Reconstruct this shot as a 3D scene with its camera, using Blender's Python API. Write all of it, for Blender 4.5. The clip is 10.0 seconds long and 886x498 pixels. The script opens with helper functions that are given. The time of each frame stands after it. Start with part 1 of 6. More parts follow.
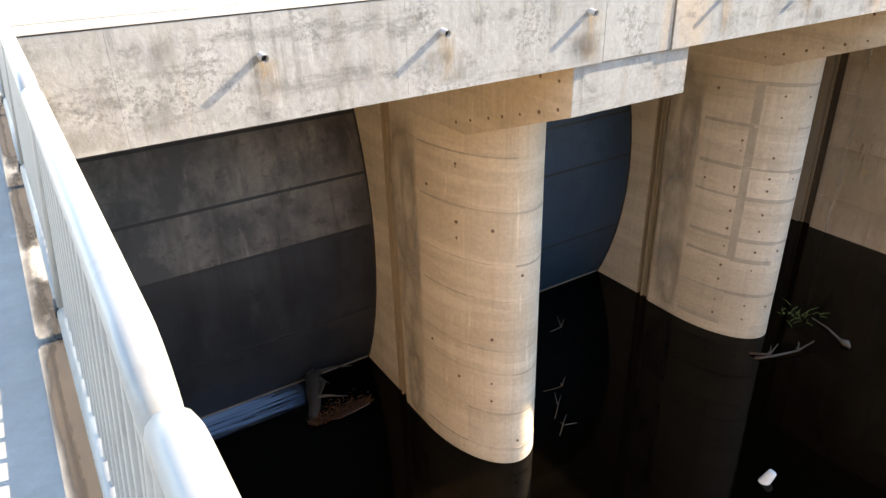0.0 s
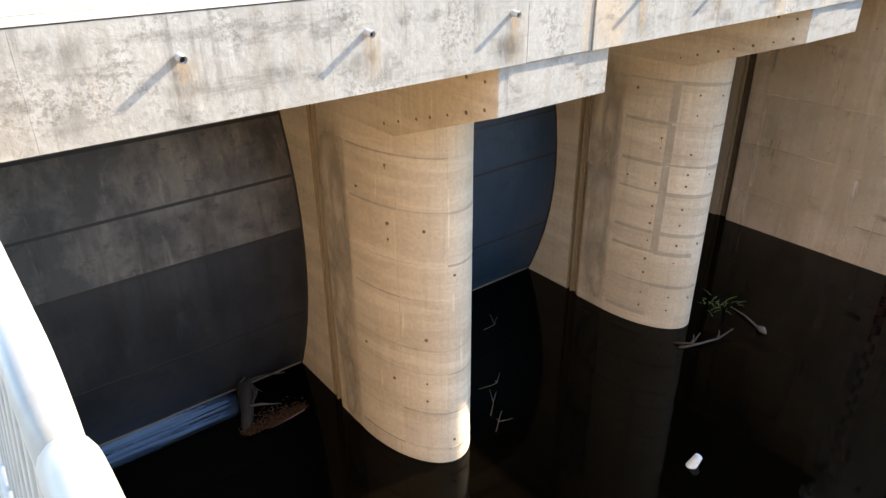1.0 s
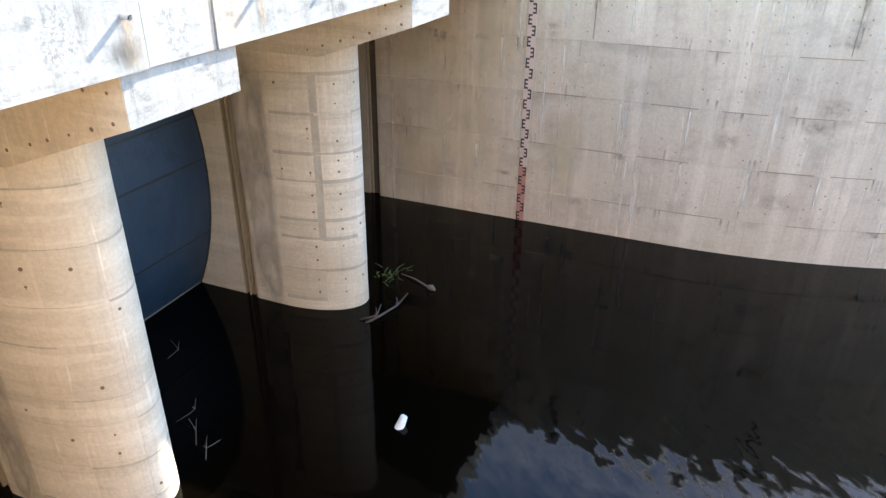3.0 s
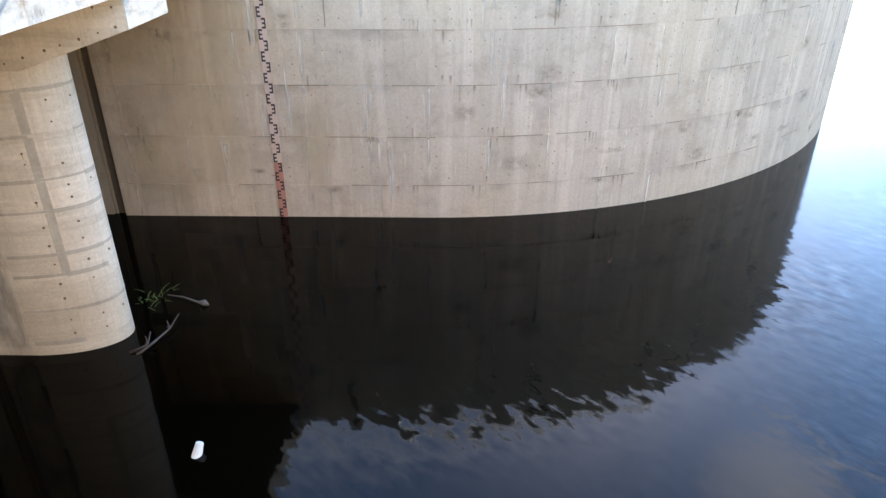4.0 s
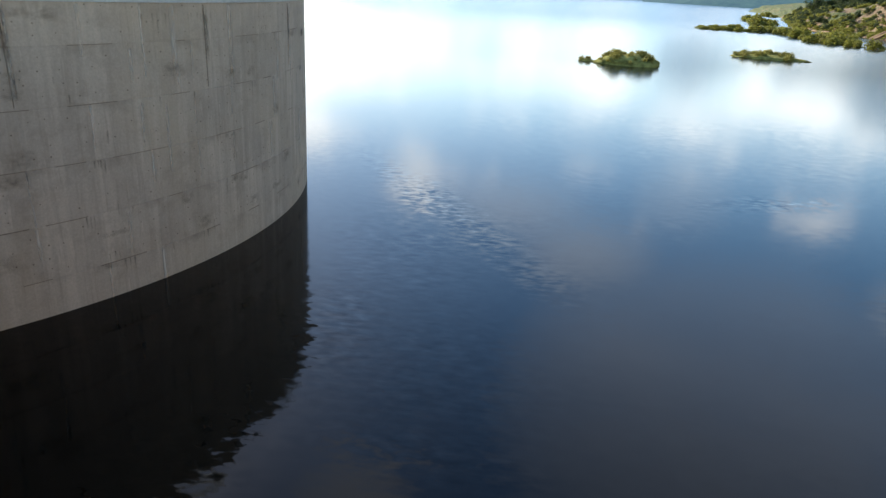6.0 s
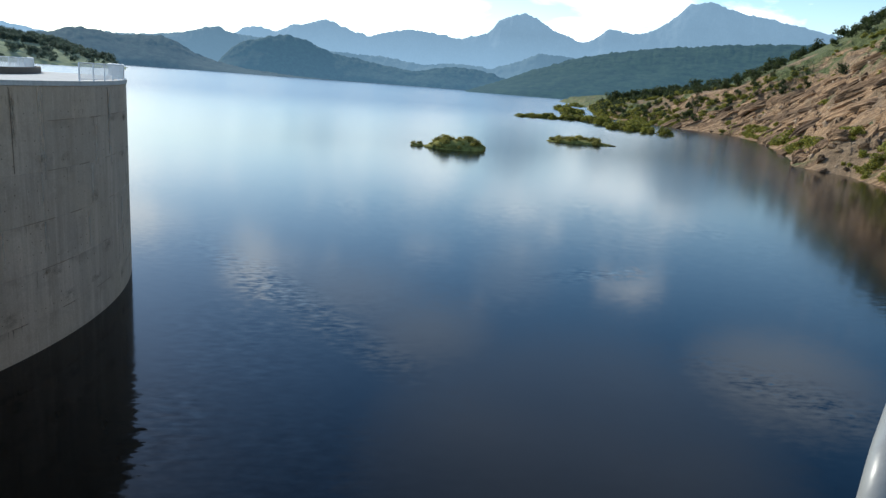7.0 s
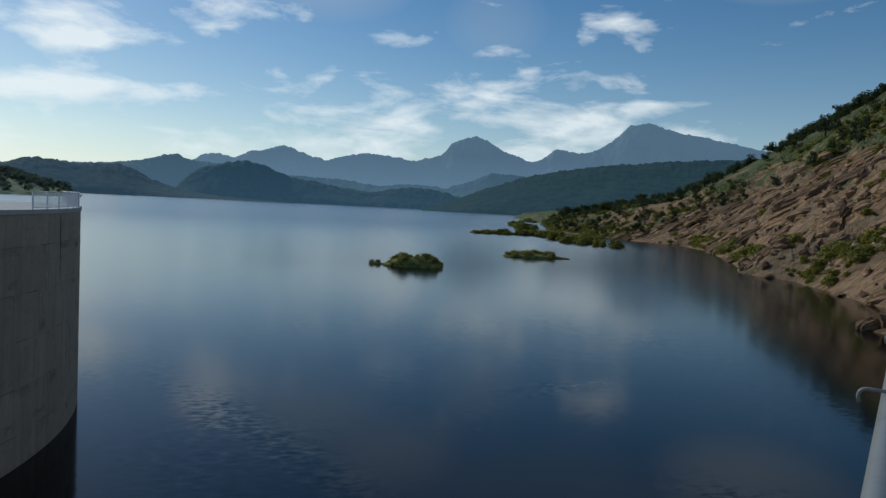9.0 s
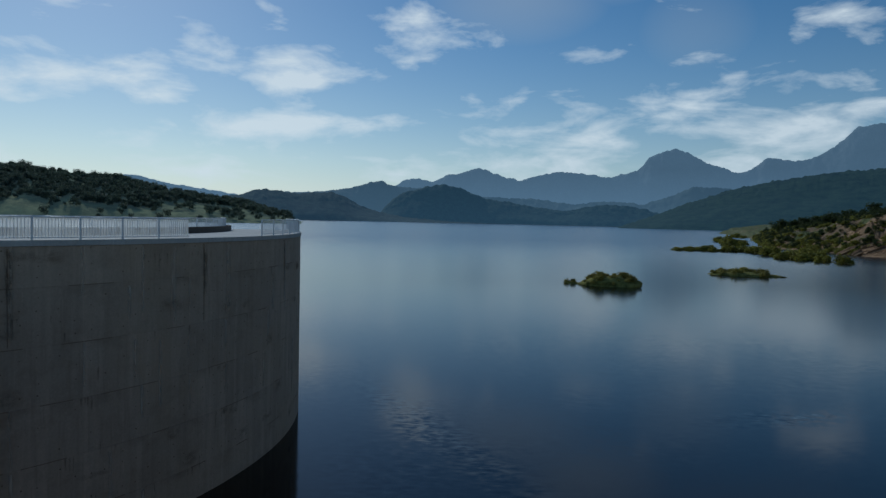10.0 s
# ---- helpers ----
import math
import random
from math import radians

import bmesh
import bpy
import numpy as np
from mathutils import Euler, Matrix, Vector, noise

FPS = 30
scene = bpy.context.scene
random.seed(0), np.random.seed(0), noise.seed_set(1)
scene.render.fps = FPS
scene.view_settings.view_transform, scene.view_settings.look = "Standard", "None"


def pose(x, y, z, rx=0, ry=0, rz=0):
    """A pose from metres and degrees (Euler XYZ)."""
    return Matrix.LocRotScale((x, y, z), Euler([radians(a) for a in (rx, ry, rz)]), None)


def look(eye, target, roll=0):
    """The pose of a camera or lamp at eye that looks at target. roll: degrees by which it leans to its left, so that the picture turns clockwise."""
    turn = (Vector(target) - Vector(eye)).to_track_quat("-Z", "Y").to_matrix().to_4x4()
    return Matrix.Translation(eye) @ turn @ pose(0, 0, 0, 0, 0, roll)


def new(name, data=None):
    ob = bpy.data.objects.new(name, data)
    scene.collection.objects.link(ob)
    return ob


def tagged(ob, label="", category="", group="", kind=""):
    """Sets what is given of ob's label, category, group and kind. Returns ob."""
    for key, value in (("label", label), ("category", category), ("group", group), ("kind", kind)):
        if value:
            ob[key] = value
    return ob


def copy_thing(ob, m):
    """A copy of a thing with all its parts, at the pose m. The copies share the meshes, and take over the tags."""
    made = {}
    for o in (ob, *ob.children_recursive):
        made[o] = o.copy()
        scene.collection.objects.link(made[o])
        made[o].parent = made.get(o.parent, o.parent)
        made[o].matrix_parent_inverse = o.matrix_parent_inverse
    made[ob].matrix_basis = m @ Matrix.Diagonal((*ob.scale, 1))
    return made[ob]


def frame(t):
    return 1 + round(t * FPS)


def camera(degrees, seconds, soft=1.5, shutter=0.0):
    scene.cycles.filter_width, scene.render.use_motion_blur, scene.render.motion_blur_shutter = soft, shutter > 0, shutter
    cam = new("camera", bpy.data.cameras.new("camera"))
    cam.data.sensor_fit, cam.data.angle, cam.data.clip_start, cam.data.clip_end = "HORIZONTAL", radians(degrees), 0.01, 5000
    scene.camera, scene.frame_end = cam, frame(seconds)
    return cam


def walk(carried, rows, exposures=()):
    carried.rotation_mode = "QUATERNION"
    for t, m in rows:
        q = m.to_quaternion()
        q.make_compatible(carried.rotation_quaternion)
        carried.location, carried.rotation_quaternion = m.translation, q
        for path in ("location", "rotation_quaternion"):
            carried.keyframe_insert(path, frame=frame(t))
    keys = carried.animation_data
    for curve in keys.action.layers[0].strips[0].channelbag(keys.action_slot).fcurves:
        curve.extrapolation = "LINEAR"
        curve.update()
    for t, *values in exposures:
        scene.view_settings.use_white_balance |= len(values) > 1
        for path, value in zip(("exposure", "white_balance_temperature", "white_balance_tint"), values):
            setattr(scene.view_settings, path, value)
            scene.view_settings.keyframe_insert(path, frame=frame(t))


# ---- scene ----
# ---------------------------------------------------------------- camera
cam = camera(65.5, 10.0, soft=1.4)
EYE = (0.0, 0.0, 15.3)
TURNS = [
    (0, -32.49, -26.77, 1.51),
    (0.5, -34.40, -26.85, 0.84),
    (1, -38.24, -26.80, 0.44),
    (1.5, -41.90, -26.01, -0.04),
    (2, -46.14, -25.93, -0.37),
    (2.5, -52.87, -26.41, -0.67),
    (3, -67.67, -27.07, -0.58),
    (3.2, -72.58, -27.26, -0.32),
    (4.3, -93.72, -27.35, -0.19),
    (4.5, -96.66, -26.81, -0.35),
    (5, -110.41, -25.54, -1.65),
    (5.5, -120.67, -23.52, -2.96),
    (5.7, -124.42, -22.71, -2.79),
    (6.8, -140.39, -15.19, -4.50),
    (7, -142.73, -13.35, -4.23),
    (7.5, -147.11, -9.79, -2.28),
    (8, -147.39, -6.98, -2.96),
    (8.5, -146.80, -5.02, -3.13),
    (9, -146.34, -3.45, -2.88),
    (9.5, -142.45, -3.57, -2.46),
    (10, -130.33, -2.42, -1.30),
]
walk(cam, [(t, pose(EYE[0] + float(np.interp(t, (0, 1, 2, 7), (0, 0.024, 0.03, 0.045))), EYE[1], EYE[2], 90 + pitch, roll, yaw)) for t, yaw, pitch, roll in TURNS],
     exposures=[(0, 2.55, 8100, 16), (2.5, 3.1, 7250, 12), (3.2, 3.2, 6850, 12), (4.5, 3.15, 7250, 13), (5.0, 2.35, 7600, 15), (5.5, 1.45, 7350, 12),
                (7.0, 0.2, 6400, 6), (7.5, -0.5, 6150, 5), (8.0, -0.8, 6150, 5), (8.5, -0.95, 6150, 4), (9.0, -1.15, 6050, 4), (9.5, -1.2, 5950, 3), (10, -1.5, 5600, 2)])

# ---------------------------------------------------------------- sky and sun
SUN_AZ, SUN_EL = -10.5, 32.5      # degrees from +X towards +Y, and above the horizon
CLOUDS = [(-52, 7.0, 9, 2.8, 0.32), (-60, 8.4, 8, 2.8, 0.31), (-68, 6.5, 9, 3.4, 0.3), (-48, 4.3, 26, 1.6, 0.3), (-66, 10.5, 5, 2.0, 0.22),
          (-28, 7.4, 10, 1.4, 0.29), (-29, 11.2, 6, 2.2, 0.34), (-16, 9.8, 4, 2.2, 0.34), (-22, 12, 3, 1.7, 0.3), (-10, 9.2, 5, 1.4, 0.3), (-38, 15.5, 4.5, 2.8, 0.28),
          (-69, 14.0, 3.0, 2.0, 0.22), (-27, 3.5, 26, 1.8, 0.16)]
# thin high cloud, smooth: bearing, height, half width, half height, density
VEILS = [(-67, 33, 20, 14, 0.22), (-33, 43, 7, 6, 0.35), (-46, 17.5, 7, 3.2, 0.22), (-53, 20.5, 7, 3.4, 0.26), (-82, 20, 8, 4, 0.35), (-60, 15, 4, 3, 0.12),
         # these three lie out of view, added for general light
         (20, 35, 30, 12, 0.3), (120, 30, 40, 14, 0.3), (-140, 35, 40, 14, 0.3)]


def build_sky():
    world = bpy.data.worlds.new("sky")
    scene.world = world
    world.use_nodes = True
    nt = world.node_tree
    nt.nodes.clear()
    N, L = nt.nodes.new, nt.links.new
    sky = N("ShaderNodeTexSky")
    sky.sky_type, sky.sun_disc = "NISHITA", False
    sky.sun_elevation, sky.sun_rotation = radians(SUN_EL), radians(90 - SUN_AZ)
    sky.air_density, sky.dust_density, sky.ozone_density = 1.0, 0.35, 2.5
    co = N("ShaderNodeTexCoord")
    sep = N("ShaderNodeSeparateXYZ")
    L(co.outputs["Generated"], sep.inputs[0])
    zz = N("ShaderNodeMath"); zz.operation = "MAXIMUM"; zz.inputs[1].default_value = 0.0
    L(sep.outputs[2], zz.inputs[0])

    def calc(op, a, b=None, clamp=False):
        n = N("ShaderNodeMath")
        n.operation, n.use_clamp = op, clamp
        for k, v in enumerate((a, b)):
            if isinstance(v, (int, float)):
                n.inputs[k].default_value = v
            elif v is not None:
                L(v, n.inputs[k])
        return n.outputs[0]

    # banks of cloud: bearing and height in degrees, half width, half height, density
    azim = calc("MULTIPLY", calc("ARCTAN2", sep.outputs[1], sep.outputs[0]), 180 / math.pi)
    elev = calc("MULTIPLY", calc("ARCSINE", sep.outputs[2]), 180 / math.pi)
    dense = None
    for az, el, w, h, k in CLOUDS:
        u = calc("DIVIDE", calc("SUBTRACT", azim, az), w * 1.3)
        v = calc("DIVIDE", calc("SUBTRACT", elev, el), h * 1.3)
        r = calc("SUBTRACT", 1.0, calc("ADD", calc("MULTIPLY", u, u), calc("MULTIPLY", v, v)), True)
        r = calc("MULTIPLY", r, k * 1.15)
        dense = r if dense is None else calc("MAXIMUM", dense, r)
    mp = N("ShaderNodeMapping")
    mp.inputs["Scale"].default_value = (1.0, 1.0, 3.0)
    L(co.outputs["Generated"], mp.inputs["Vector"])
    n1 = N("ShaderNodeTexNoise")
    n1.inputs["Scale"].default_value, n1.inputs["Detail"].default_value = 8.5, 8
    n1.inputs["Roughness"].default_value, n1.inputs["Distortion"].default_value = 0.56, 0.25
    L(mp.outputs[0], n1.inputs["Vector"])
    clear = calc("MULTIPLY", calc("DIVIDE", calc("SUBTRACT", elev, 16.0), 6.0, True), 0.45)
    more = calc("ADD", calc("MULTIPLY", n1.outputs["Fac"], 1.7), calc("SUBTRACT", calc("SUBTRACT", dense, 0.50), clear))
    n2 = N("ShaderNodeTexNoise")
    n2.inputs["Scale"].default_value, n2.inputs["Detail"].default_value = 3.5, 3
    L(mp.outputs[0], n2.inputs["Vector"])
    veil_sum = None
    for az, el, w, h, k in VEILS:
        u = calc("DIVIDE", calc("SUBTRACT", azim, az), w * 1.1)
        v = calc("DIVIDE", calc("SUBTRACT", elev, el), h * 1.1)
        q = calc("ADD", calc("MULTIPLY", u, u), calc("MULTIPLY", v, v))
        r = calc("SUBTRACT", 1.0, calc("MULTIPLY", q, q) if w == 20 else q, True)
        r = calc("MULTIPLY", r, k)
        veil_sum = r if veil_sum is None else calc("MAXIMUM", veil_sum, r)
    veil_sum = calc("MULTIPLY", veil_sum, calc("ADD", n2.outputs["Fac"], 0.5))
    ramp = N("ShaderNodeValToRGB")
    ramp.color_ramp.elements[0].position, ramp.color_ramp.elements[1].position = 0.5, 0.88
    L(more, ramp.inputs[0])
    fac = N("ShaderNodeMath"); fac.operation = "MULTIPLY"; fac.inputs[1].default_value = 0.85
    L(ramp.outputs[0], fac.inputs[0])
    mix = N("ShaderNodeMixRGB")
    mix.inputs[2].default_value = (13.0, 13.0, 12.9, 1)
    thin = N("ShaderNodeMixRGB")
    thin.inputs[2].default_value = (8.2, 8.0, 7.6, 1)
    hue = N("ShaderNodeHueSaturation"); hue.inputs["Saturation"].default_value = 1.3
    L(sky.outputs[0], hue.inputs["Color"])
    L(fac.outputs[0], mix.inputs[0]); L(thin.outputs[0], mix.inputs[1])
    L(hue.outputs[0], thin.inputs[1]); L(veil_sum, thin.inputs[0])
    low = N("ShaderNodeMath"); low.operation = "MULTIPLY"; low.inputs[1].default_value = -11.0
    L(zz.outputs[0], low.inputs[0])
    exp = N("ShaderNodeMath"); exp.operation = "EXPONENT"
    L(low.outputs[0], exp.inputs[0])
    veil = N("ShaderNodeMath"); veil.operation = "MULTIPLY"; veil.inputs[1].default_value = 0.78
    L(exp.outputs[0], veil.inputs[0])
    hazed = N("ShaderNodeMixRGB")
    toward = N("ShaderNodeVectorMath"); toward.operation = "DOT_PRODUCT"
    toward.inputs[1].default_value = (math.cos(radians(SUN_AZ)), math.sin(radians(SUN_AZ)), 0)
    L(co.outputs["Generated"], toward.inputs[0])
    glare = N("ShaderNodeMixRGB")
    glare.inputs[1].default_value, glare.inputs[2].default_value = (8.2, 9.5, 10.5, 1), (13.0, 13.8, 13.9, 1)
    L(calc("POWER", calc("MAXIMUM", toward.outputs["Value"], 0.0), 4.0), glare.inputs[0])
    L(glare.outputs[0], hazed.inputs[2])
    L(veil.outputs[0], hazed.inputs[0]); L(mix.outputs[0], hazed.inputs[1])
    bg = N("ShaderNodeBackground"); bg.inputs[1].default_value = 0.15
    L(hazed.outputs[0], bg.inputs[0])
    out = N("ShaderNodeOutputWorld")
    L(bg.outputs[0], out.inputs[0])


build_sky()
sun_data = bpy.data.lights.new("sun", "SUN")
sun_data.energy, sun_data.angle, sun_data.color = 3.3, radians(0.53), (1.0, 0.95, 0.86)
sun = new("sun", sun_data)
sun_way = Vector((math.cos(radians(SUN_AZ)) * math.cos(radians(SUN_EL)), math.sin(radians(SUN_AZ)) * math.cos(radians(SUN_EL)), math.sin(radians(SUN_EL))))
sun.matrix_world = look(sun_way * 60, (0, 0, 0))

# ---------------------------------------------------------------- materials


def material(name):
    m = bpy.data.materials.new(name)
    m.use_nodes = True
    nt = m.node_tree
    return m, nt, nt.nodes["Principled BSDF"]


def noise_node(nt, vec, scale, detail=5, rough=0.55, stretch=None):
    if stretch:
        mp = nt.nodes.new("ShaderNodeMapping")
        mp.inputs["Scale"].default_value = stretch
        nt.links.new(vec, mp.inputs["Vector"])
        vec = mp.outputs[0]
    n = nt.nodes.new("ShaderNodeTexNoise")
    n.inputs["Scale"].default_value, n.inputs["Detail"].default_value, n.inputs["Roughness"].default_value = scale, detail, rough
    nt.links.new(vec, n.inputs["Vector"])
    return n.outputs["Fac"]


def ramp_node(nt, fac, stops):
    r = nt.nodes.new("ShaderNodeValToRGB")
    e = r.color_ramp.elements
    while len(e) < len(stops):
        e.new(0.5)
    for el, (p, c) in zip(e, stops):
        el.position, el.color = p, (*c, 1) if len(c) == 3 else c
    nt.links.new(fac, r.inputs[0])
    return r.outputs[0]


def mix_node(nt, fac, a, b, mode="MIX"):
    m = nt.nodes.new("ShaderNodeMixRGB")
    m.blend_type = mode
    for sock, v in ((m.inputs[0], fac), (m.inputs[1], a), (m.inputs[2], b)):
        if isinstance(v, (int, float)):
            sock.default_value = v
        elif isinstance(v, tuple):
            sock.default_value = (*v, 1)
        else:
            nt.links.new(v, sock)
    return m.outputs[0]


def bump_node(nt, height, strength, distance, normal=None):
    b = nt.nodes.new("ShaderNodeBump")
    b.inputs["Strength"].default_value, b.inputs["Distance"].default_value = strength, distance
    nt.links.new(height, b.inputs["Height"])
    if normal is not None:
        nt.links.new(normal, b.inputs["Normal"])
    return b.outputs[0]


def object_coords(nt):
    return nt.nodes.new("ShaderNodeTexCoord").outputs["Object"]


def random_shade(nt, low, high):
    info = nt.nodes.new("ShaderNodeObjectInfo")
    return ramp_node(nt, info.outputs["Random"], [(0, (low,) * 3), (1, (high,) * 3)])


def concrete(name, light, dark, stain, streak=0.5, mould=0.0, per_piece=0.0, rough=0.85, seep=None, relief=0.0, tint=None, bands=0.0, blotch=0.0, wash=0.0, speckle=0.0, lift=0.0):
    """Weathered cast concrete: cloudy patches, runs of rain water, fine grain."""
    m, nt, p = material(name)
    co = object_coords(nt)
    big = noise_node(nt, co, 0.45, 6, 0.6)
    col = ramp_node(nt, big, [(0.3, dark), (0.68, light)])
    runs = noise_node(nt, co, 1.0, 5, 0.6, (2.6, 2.6, 0.16))
    runs_f = ramp_node(nt, runs, [(0.5, (0, 0, 0)), (0.74, (streak,) * 3)])
    col = mix_node(nt, runs_f, col, stain)
    pale = noise_node(nt, co, 1.0, 4, 0.5, (3.4, 3.4, 0.25))
    pale_f = ramp_node(nt, pale, [(0.62, (0, 0, 0)), (0.78, (0.35,) * 3)])
    col = mix_node(nt, pale_f, col, tuple(min(1, v * 1.35) for v in light))
    if tint:
        wide = ramp_node(nt, noise_node(nt, co, 0.11, 4, 0.55), [(0.45, (0, 0, 0)), (0.62, (0.75,) * 3)])
        col = mix_node(nt, wide, col, tint)
    chalk = noise_node(nt, co, 1.0, 3, 0.5, (4.5, 4.5, 0.5))
    col = mix_node(nt, ramp_node(nt, chalk, [(0.66, (0, 0, 0)), (0.72, (0.4,) * 3)]), col, tuple(min(1, v * 1.3) for v in light))
    if wash:
        soft = noise_node(nt, co, 1.0, 4, 0.55, (1.1, 1.1, 0.07))
        col = mix_node(nt, ramp_node(nt, soft, [(0.54, (0, 0, 0)), (0.68, (wash,) * 3)]), col, tuple(min(1, v * 1.22) for v in light))
    if blotch:
        patch = noise_node(nt, co, 1.0, 7, 0.7, (0.55, 0.55, 0.8))
        col = mix_node(nt, ramp_node(nt, patch, [(0.5, (0, 0, 0)), (0.64, (blotch,) * 3)]), col, tuple(v * 0.95 for v in stain))
        thin = noise_node(nt, co, 1.0, 5, 0.65, (6.0, 6.0, 0.3))
        col = mix_node(nt, ramp_node(nt, thin, [(0.56, (0, 0, 0)), (0.68, (blotch,) * 3)]), col, stain)
    if bands:
        line = noise_node(nt, co, 1.0, 6, 0.7, (0.5, 0.5, 3.2))
        col = mix_node(nt, ramp_node(nt, line, [(0.55, (0, 0, 0)), (0.66, (bands,) * 3)]), col, tuple(v * 0.5 for v in dark))
        drip = noise_node(nt, co, 1.0, 5, 0.65, (5.0, 5.0, 0.35))
        col = mix_node(nt, ramp_node(nt, drip, [(0.58, (0, 0, 0)), (0.68, (bands,) * 3)]), col, tuple(v * 0.55 for v in dark))
        rust = noise_node(nt, co, 1.0, 3, 0.5, (0.7, 0.7, 0.12))
        col = mix_node(nt, ramp_node(nt, rust, [(0.62, (0, 0, 0)), (0.74, (0.5,) * 3)]), col, (0.46, 0.33, 0.2))
    if lift:
        row = noise_node(nt, co, 1.0, 4, 0.55, (0.16, 0.16, 1.5))
        col = mix_node(nt, ramp_node(nt, row, [(0.54, (0, 0, 0)), (0.60, (lift,) * 3), (0.66, (lift * 0.3,) * 3)]), col, tuple(0.5 * a + 0.5 * b for a, b in zip(dark, stain)))
        col = mix_node(nt, ramp_node(nt, row, [(0.40, (lift * 0.7,) * 3), (0.47, (0, 0, 0))]), col, tuple(min(1, v * 1.12) for v in light))
    if speckle:
        dots = noise_node(nt, co, 14.0, 4, 0.7)
        area = ramp_node(nt, noise_node(nt, co, 0.9, 4, 0.6), [(0.52, (0, 0, 0)), (0.64, (speckle,) * 3)])
        col = mix_node(nt, mix_node(nt, 1.0, ramp_node(nt, dots, [(0.5, (0, 0, 0)), (0.56, (1, 1, 1))]), area, "MULTIPLY"), col, tuple(v * 0.35 for v in dark))
    if mould:
        spots = noise_node(nt, co, 1.3, 9, 0.72, (1, 1, 1.6))
        spots_f = ramp_node(nt, spots, [(0.56, (0, 0, 0)), (0.7, (mould,) * 3)])
        col = mix_node(nt, spots_f, col, tuple(v * 0.42 for v in dark))
    if seep:
        sep = nt.nodes.new("ShaderNodeSeparateXYZ")
        nt.links.new(co, sep.inputs[0])
        turn = nt.nodes.new("ShaderNodeMath"); turn.operation = "ADD"; turn.inputs[1].default_value = seep[1] - seep[0] + 50 * seep[1]
        nt.links.new(sep.outputs[2], turn.inputs[0])
        mod = nt.nodes.new("ShaderNodeMath"); mod.operation = "MODULO"; mod.inputs[1].default_value = seep[1]
        nt.links.new(turn.outputs[0], mod.inputs[0])
        div = nt.nodes.new("ShaderNodeMath"); div.operation = "DIVIDE"; div.inputs[1].default_value = seep[1]
        nt.links.new(mod.outputs[0], div.inputs[0])
        under = ramp_node(nt, div.outputs[0], [(0.80, (0, 0, 0)), (0.985, (1, 1, 1))])
        where = ramp_node(nt, noise_node(nt, co, 1.0, 5, 0.65, (0.33, 0.33, 0.28)), [(0.5, (0, 0, 0)), (0.68, (seep[2],) * 3)])
        col = mix_node(nt, mix_node(nt, 1.0, under, where, "MULTIPLY"), col, tuple(v * 0.62 for v in stain))
    grain = noise_node(nt, co, 9, 6, 0.7)
    col = mix_node(nt, 0.55, col, ramp_node(nt, grain, [(0.3, (0.68,) * 3), (0.65, (1.0,) * 3)]), "MULTIPLY")
    if per_piece:
        col = mix_node(nt, 1.0, col, random_shade(nt, per_piece, 1.0), "MULTIPLY")
    nt.links.new(col, p.inputs["Base Color"])
    p.inputs["Roughness"].default_value = rough
    fine = noise_node(nt, co, 30, 4, 0.7)
    nrm = bump_node(nt, grain, 0.35, 0.02)
    if relief:
        nrm = bump_node(nt, noise_node(nt, co, 1.5, 7, 0.62), 0.6, relief, nrm)
    nt.links.new(bump_node(nt, fine, 0.25, 0.005, nrm), p.inputs["Normal"])
    return m


def painted(name, colour, wear, rough=0.4, metal=0.0, scale=14):
    m, nt, p = material(name)
    co = object_coords(nt)
    a = noise_node(nt, co, scale, 6, 0.65)
    col = mix_node(nt, ramp_node(nt, a, [(0.52, (0, 0, 0)), (0.75, (0.7,) * 3)]), colour, wear)
    nt.links.new(col, p.inputs["Base Color"])
    p.inputs["Roughness"].default_value, p.inputs["Metallic"].default_value = rough, metal
    nt.links.new(bump_node(nt, noise_node(nt, co, scale * 4, 4), 0.1, 0.003), p.inputs["Normal"])
    return m


M = {}
M["pier"] = concrete("pier_concrete", (0.715, 0.61, 0.465), (0.60, 0.505, 0.38), (0.42, 0.33, 0.225), 0.4, 0.0, 0.9, tint=(0.58, 0.465, 0.325), blotch=0.3, relief=0.02, lift=0.6)
M["mortar"] = concrete("grey_mortar", (0.48, 0.41, 0.315), (0.40, 0.335, 0.25), (0.30, 0.24, 0.17), 0.5, blotch=0.4)
M["pier_core"] = concrete("pier_joint_concrete", (0.56, 0.46, 0.335), (0.46, 0.37, 0.265), (0.32, 0.25, 0.17), 0.5)
M["wall"] = concrete("wall_concrete", (0.595, 0.46, 0.33), (0.515, 0.392, 0.275), (0.37, 0.27, 0.18), 0.45, 0.0, 0.88, seep=(1.8, 2.56, 0.6), tint=(0.57, 0.425, 0.28), blotch=0.32, wash=0.6)
M["wall_core"] = concrete("wall_joint_concrete", (0.42, 0.32, 0.22), (0.34, 0.26, 0.175), (0.27, 0.195, 0.125), 0.5)
M["bridge"] = concrete("bridge_concrete", (0.345, 0.342, 0.318), (0.26, 0.256, 0.234), (0.19, 0.168, 0.132), 0.5, 0.9, 0.97, relief=0.03, bands=0.5, speckle=0.5)
M["deck"] = concrete("deck_concrete", (0.36, 0.335, 0.29), (0.27, 0.25, 0.21), (0.2, 0.17, 0.13), 0.2, 0.25)
M["kerb"] = concrete("kerb_concrete", (0.62, 0.60, 0.55), (0.52, 0.5, 0.45), (0.4, 0.37, 0.3), 0.3, 0.2)
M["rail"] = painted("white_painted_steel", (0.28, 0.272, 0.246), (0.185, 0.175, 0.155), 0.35)
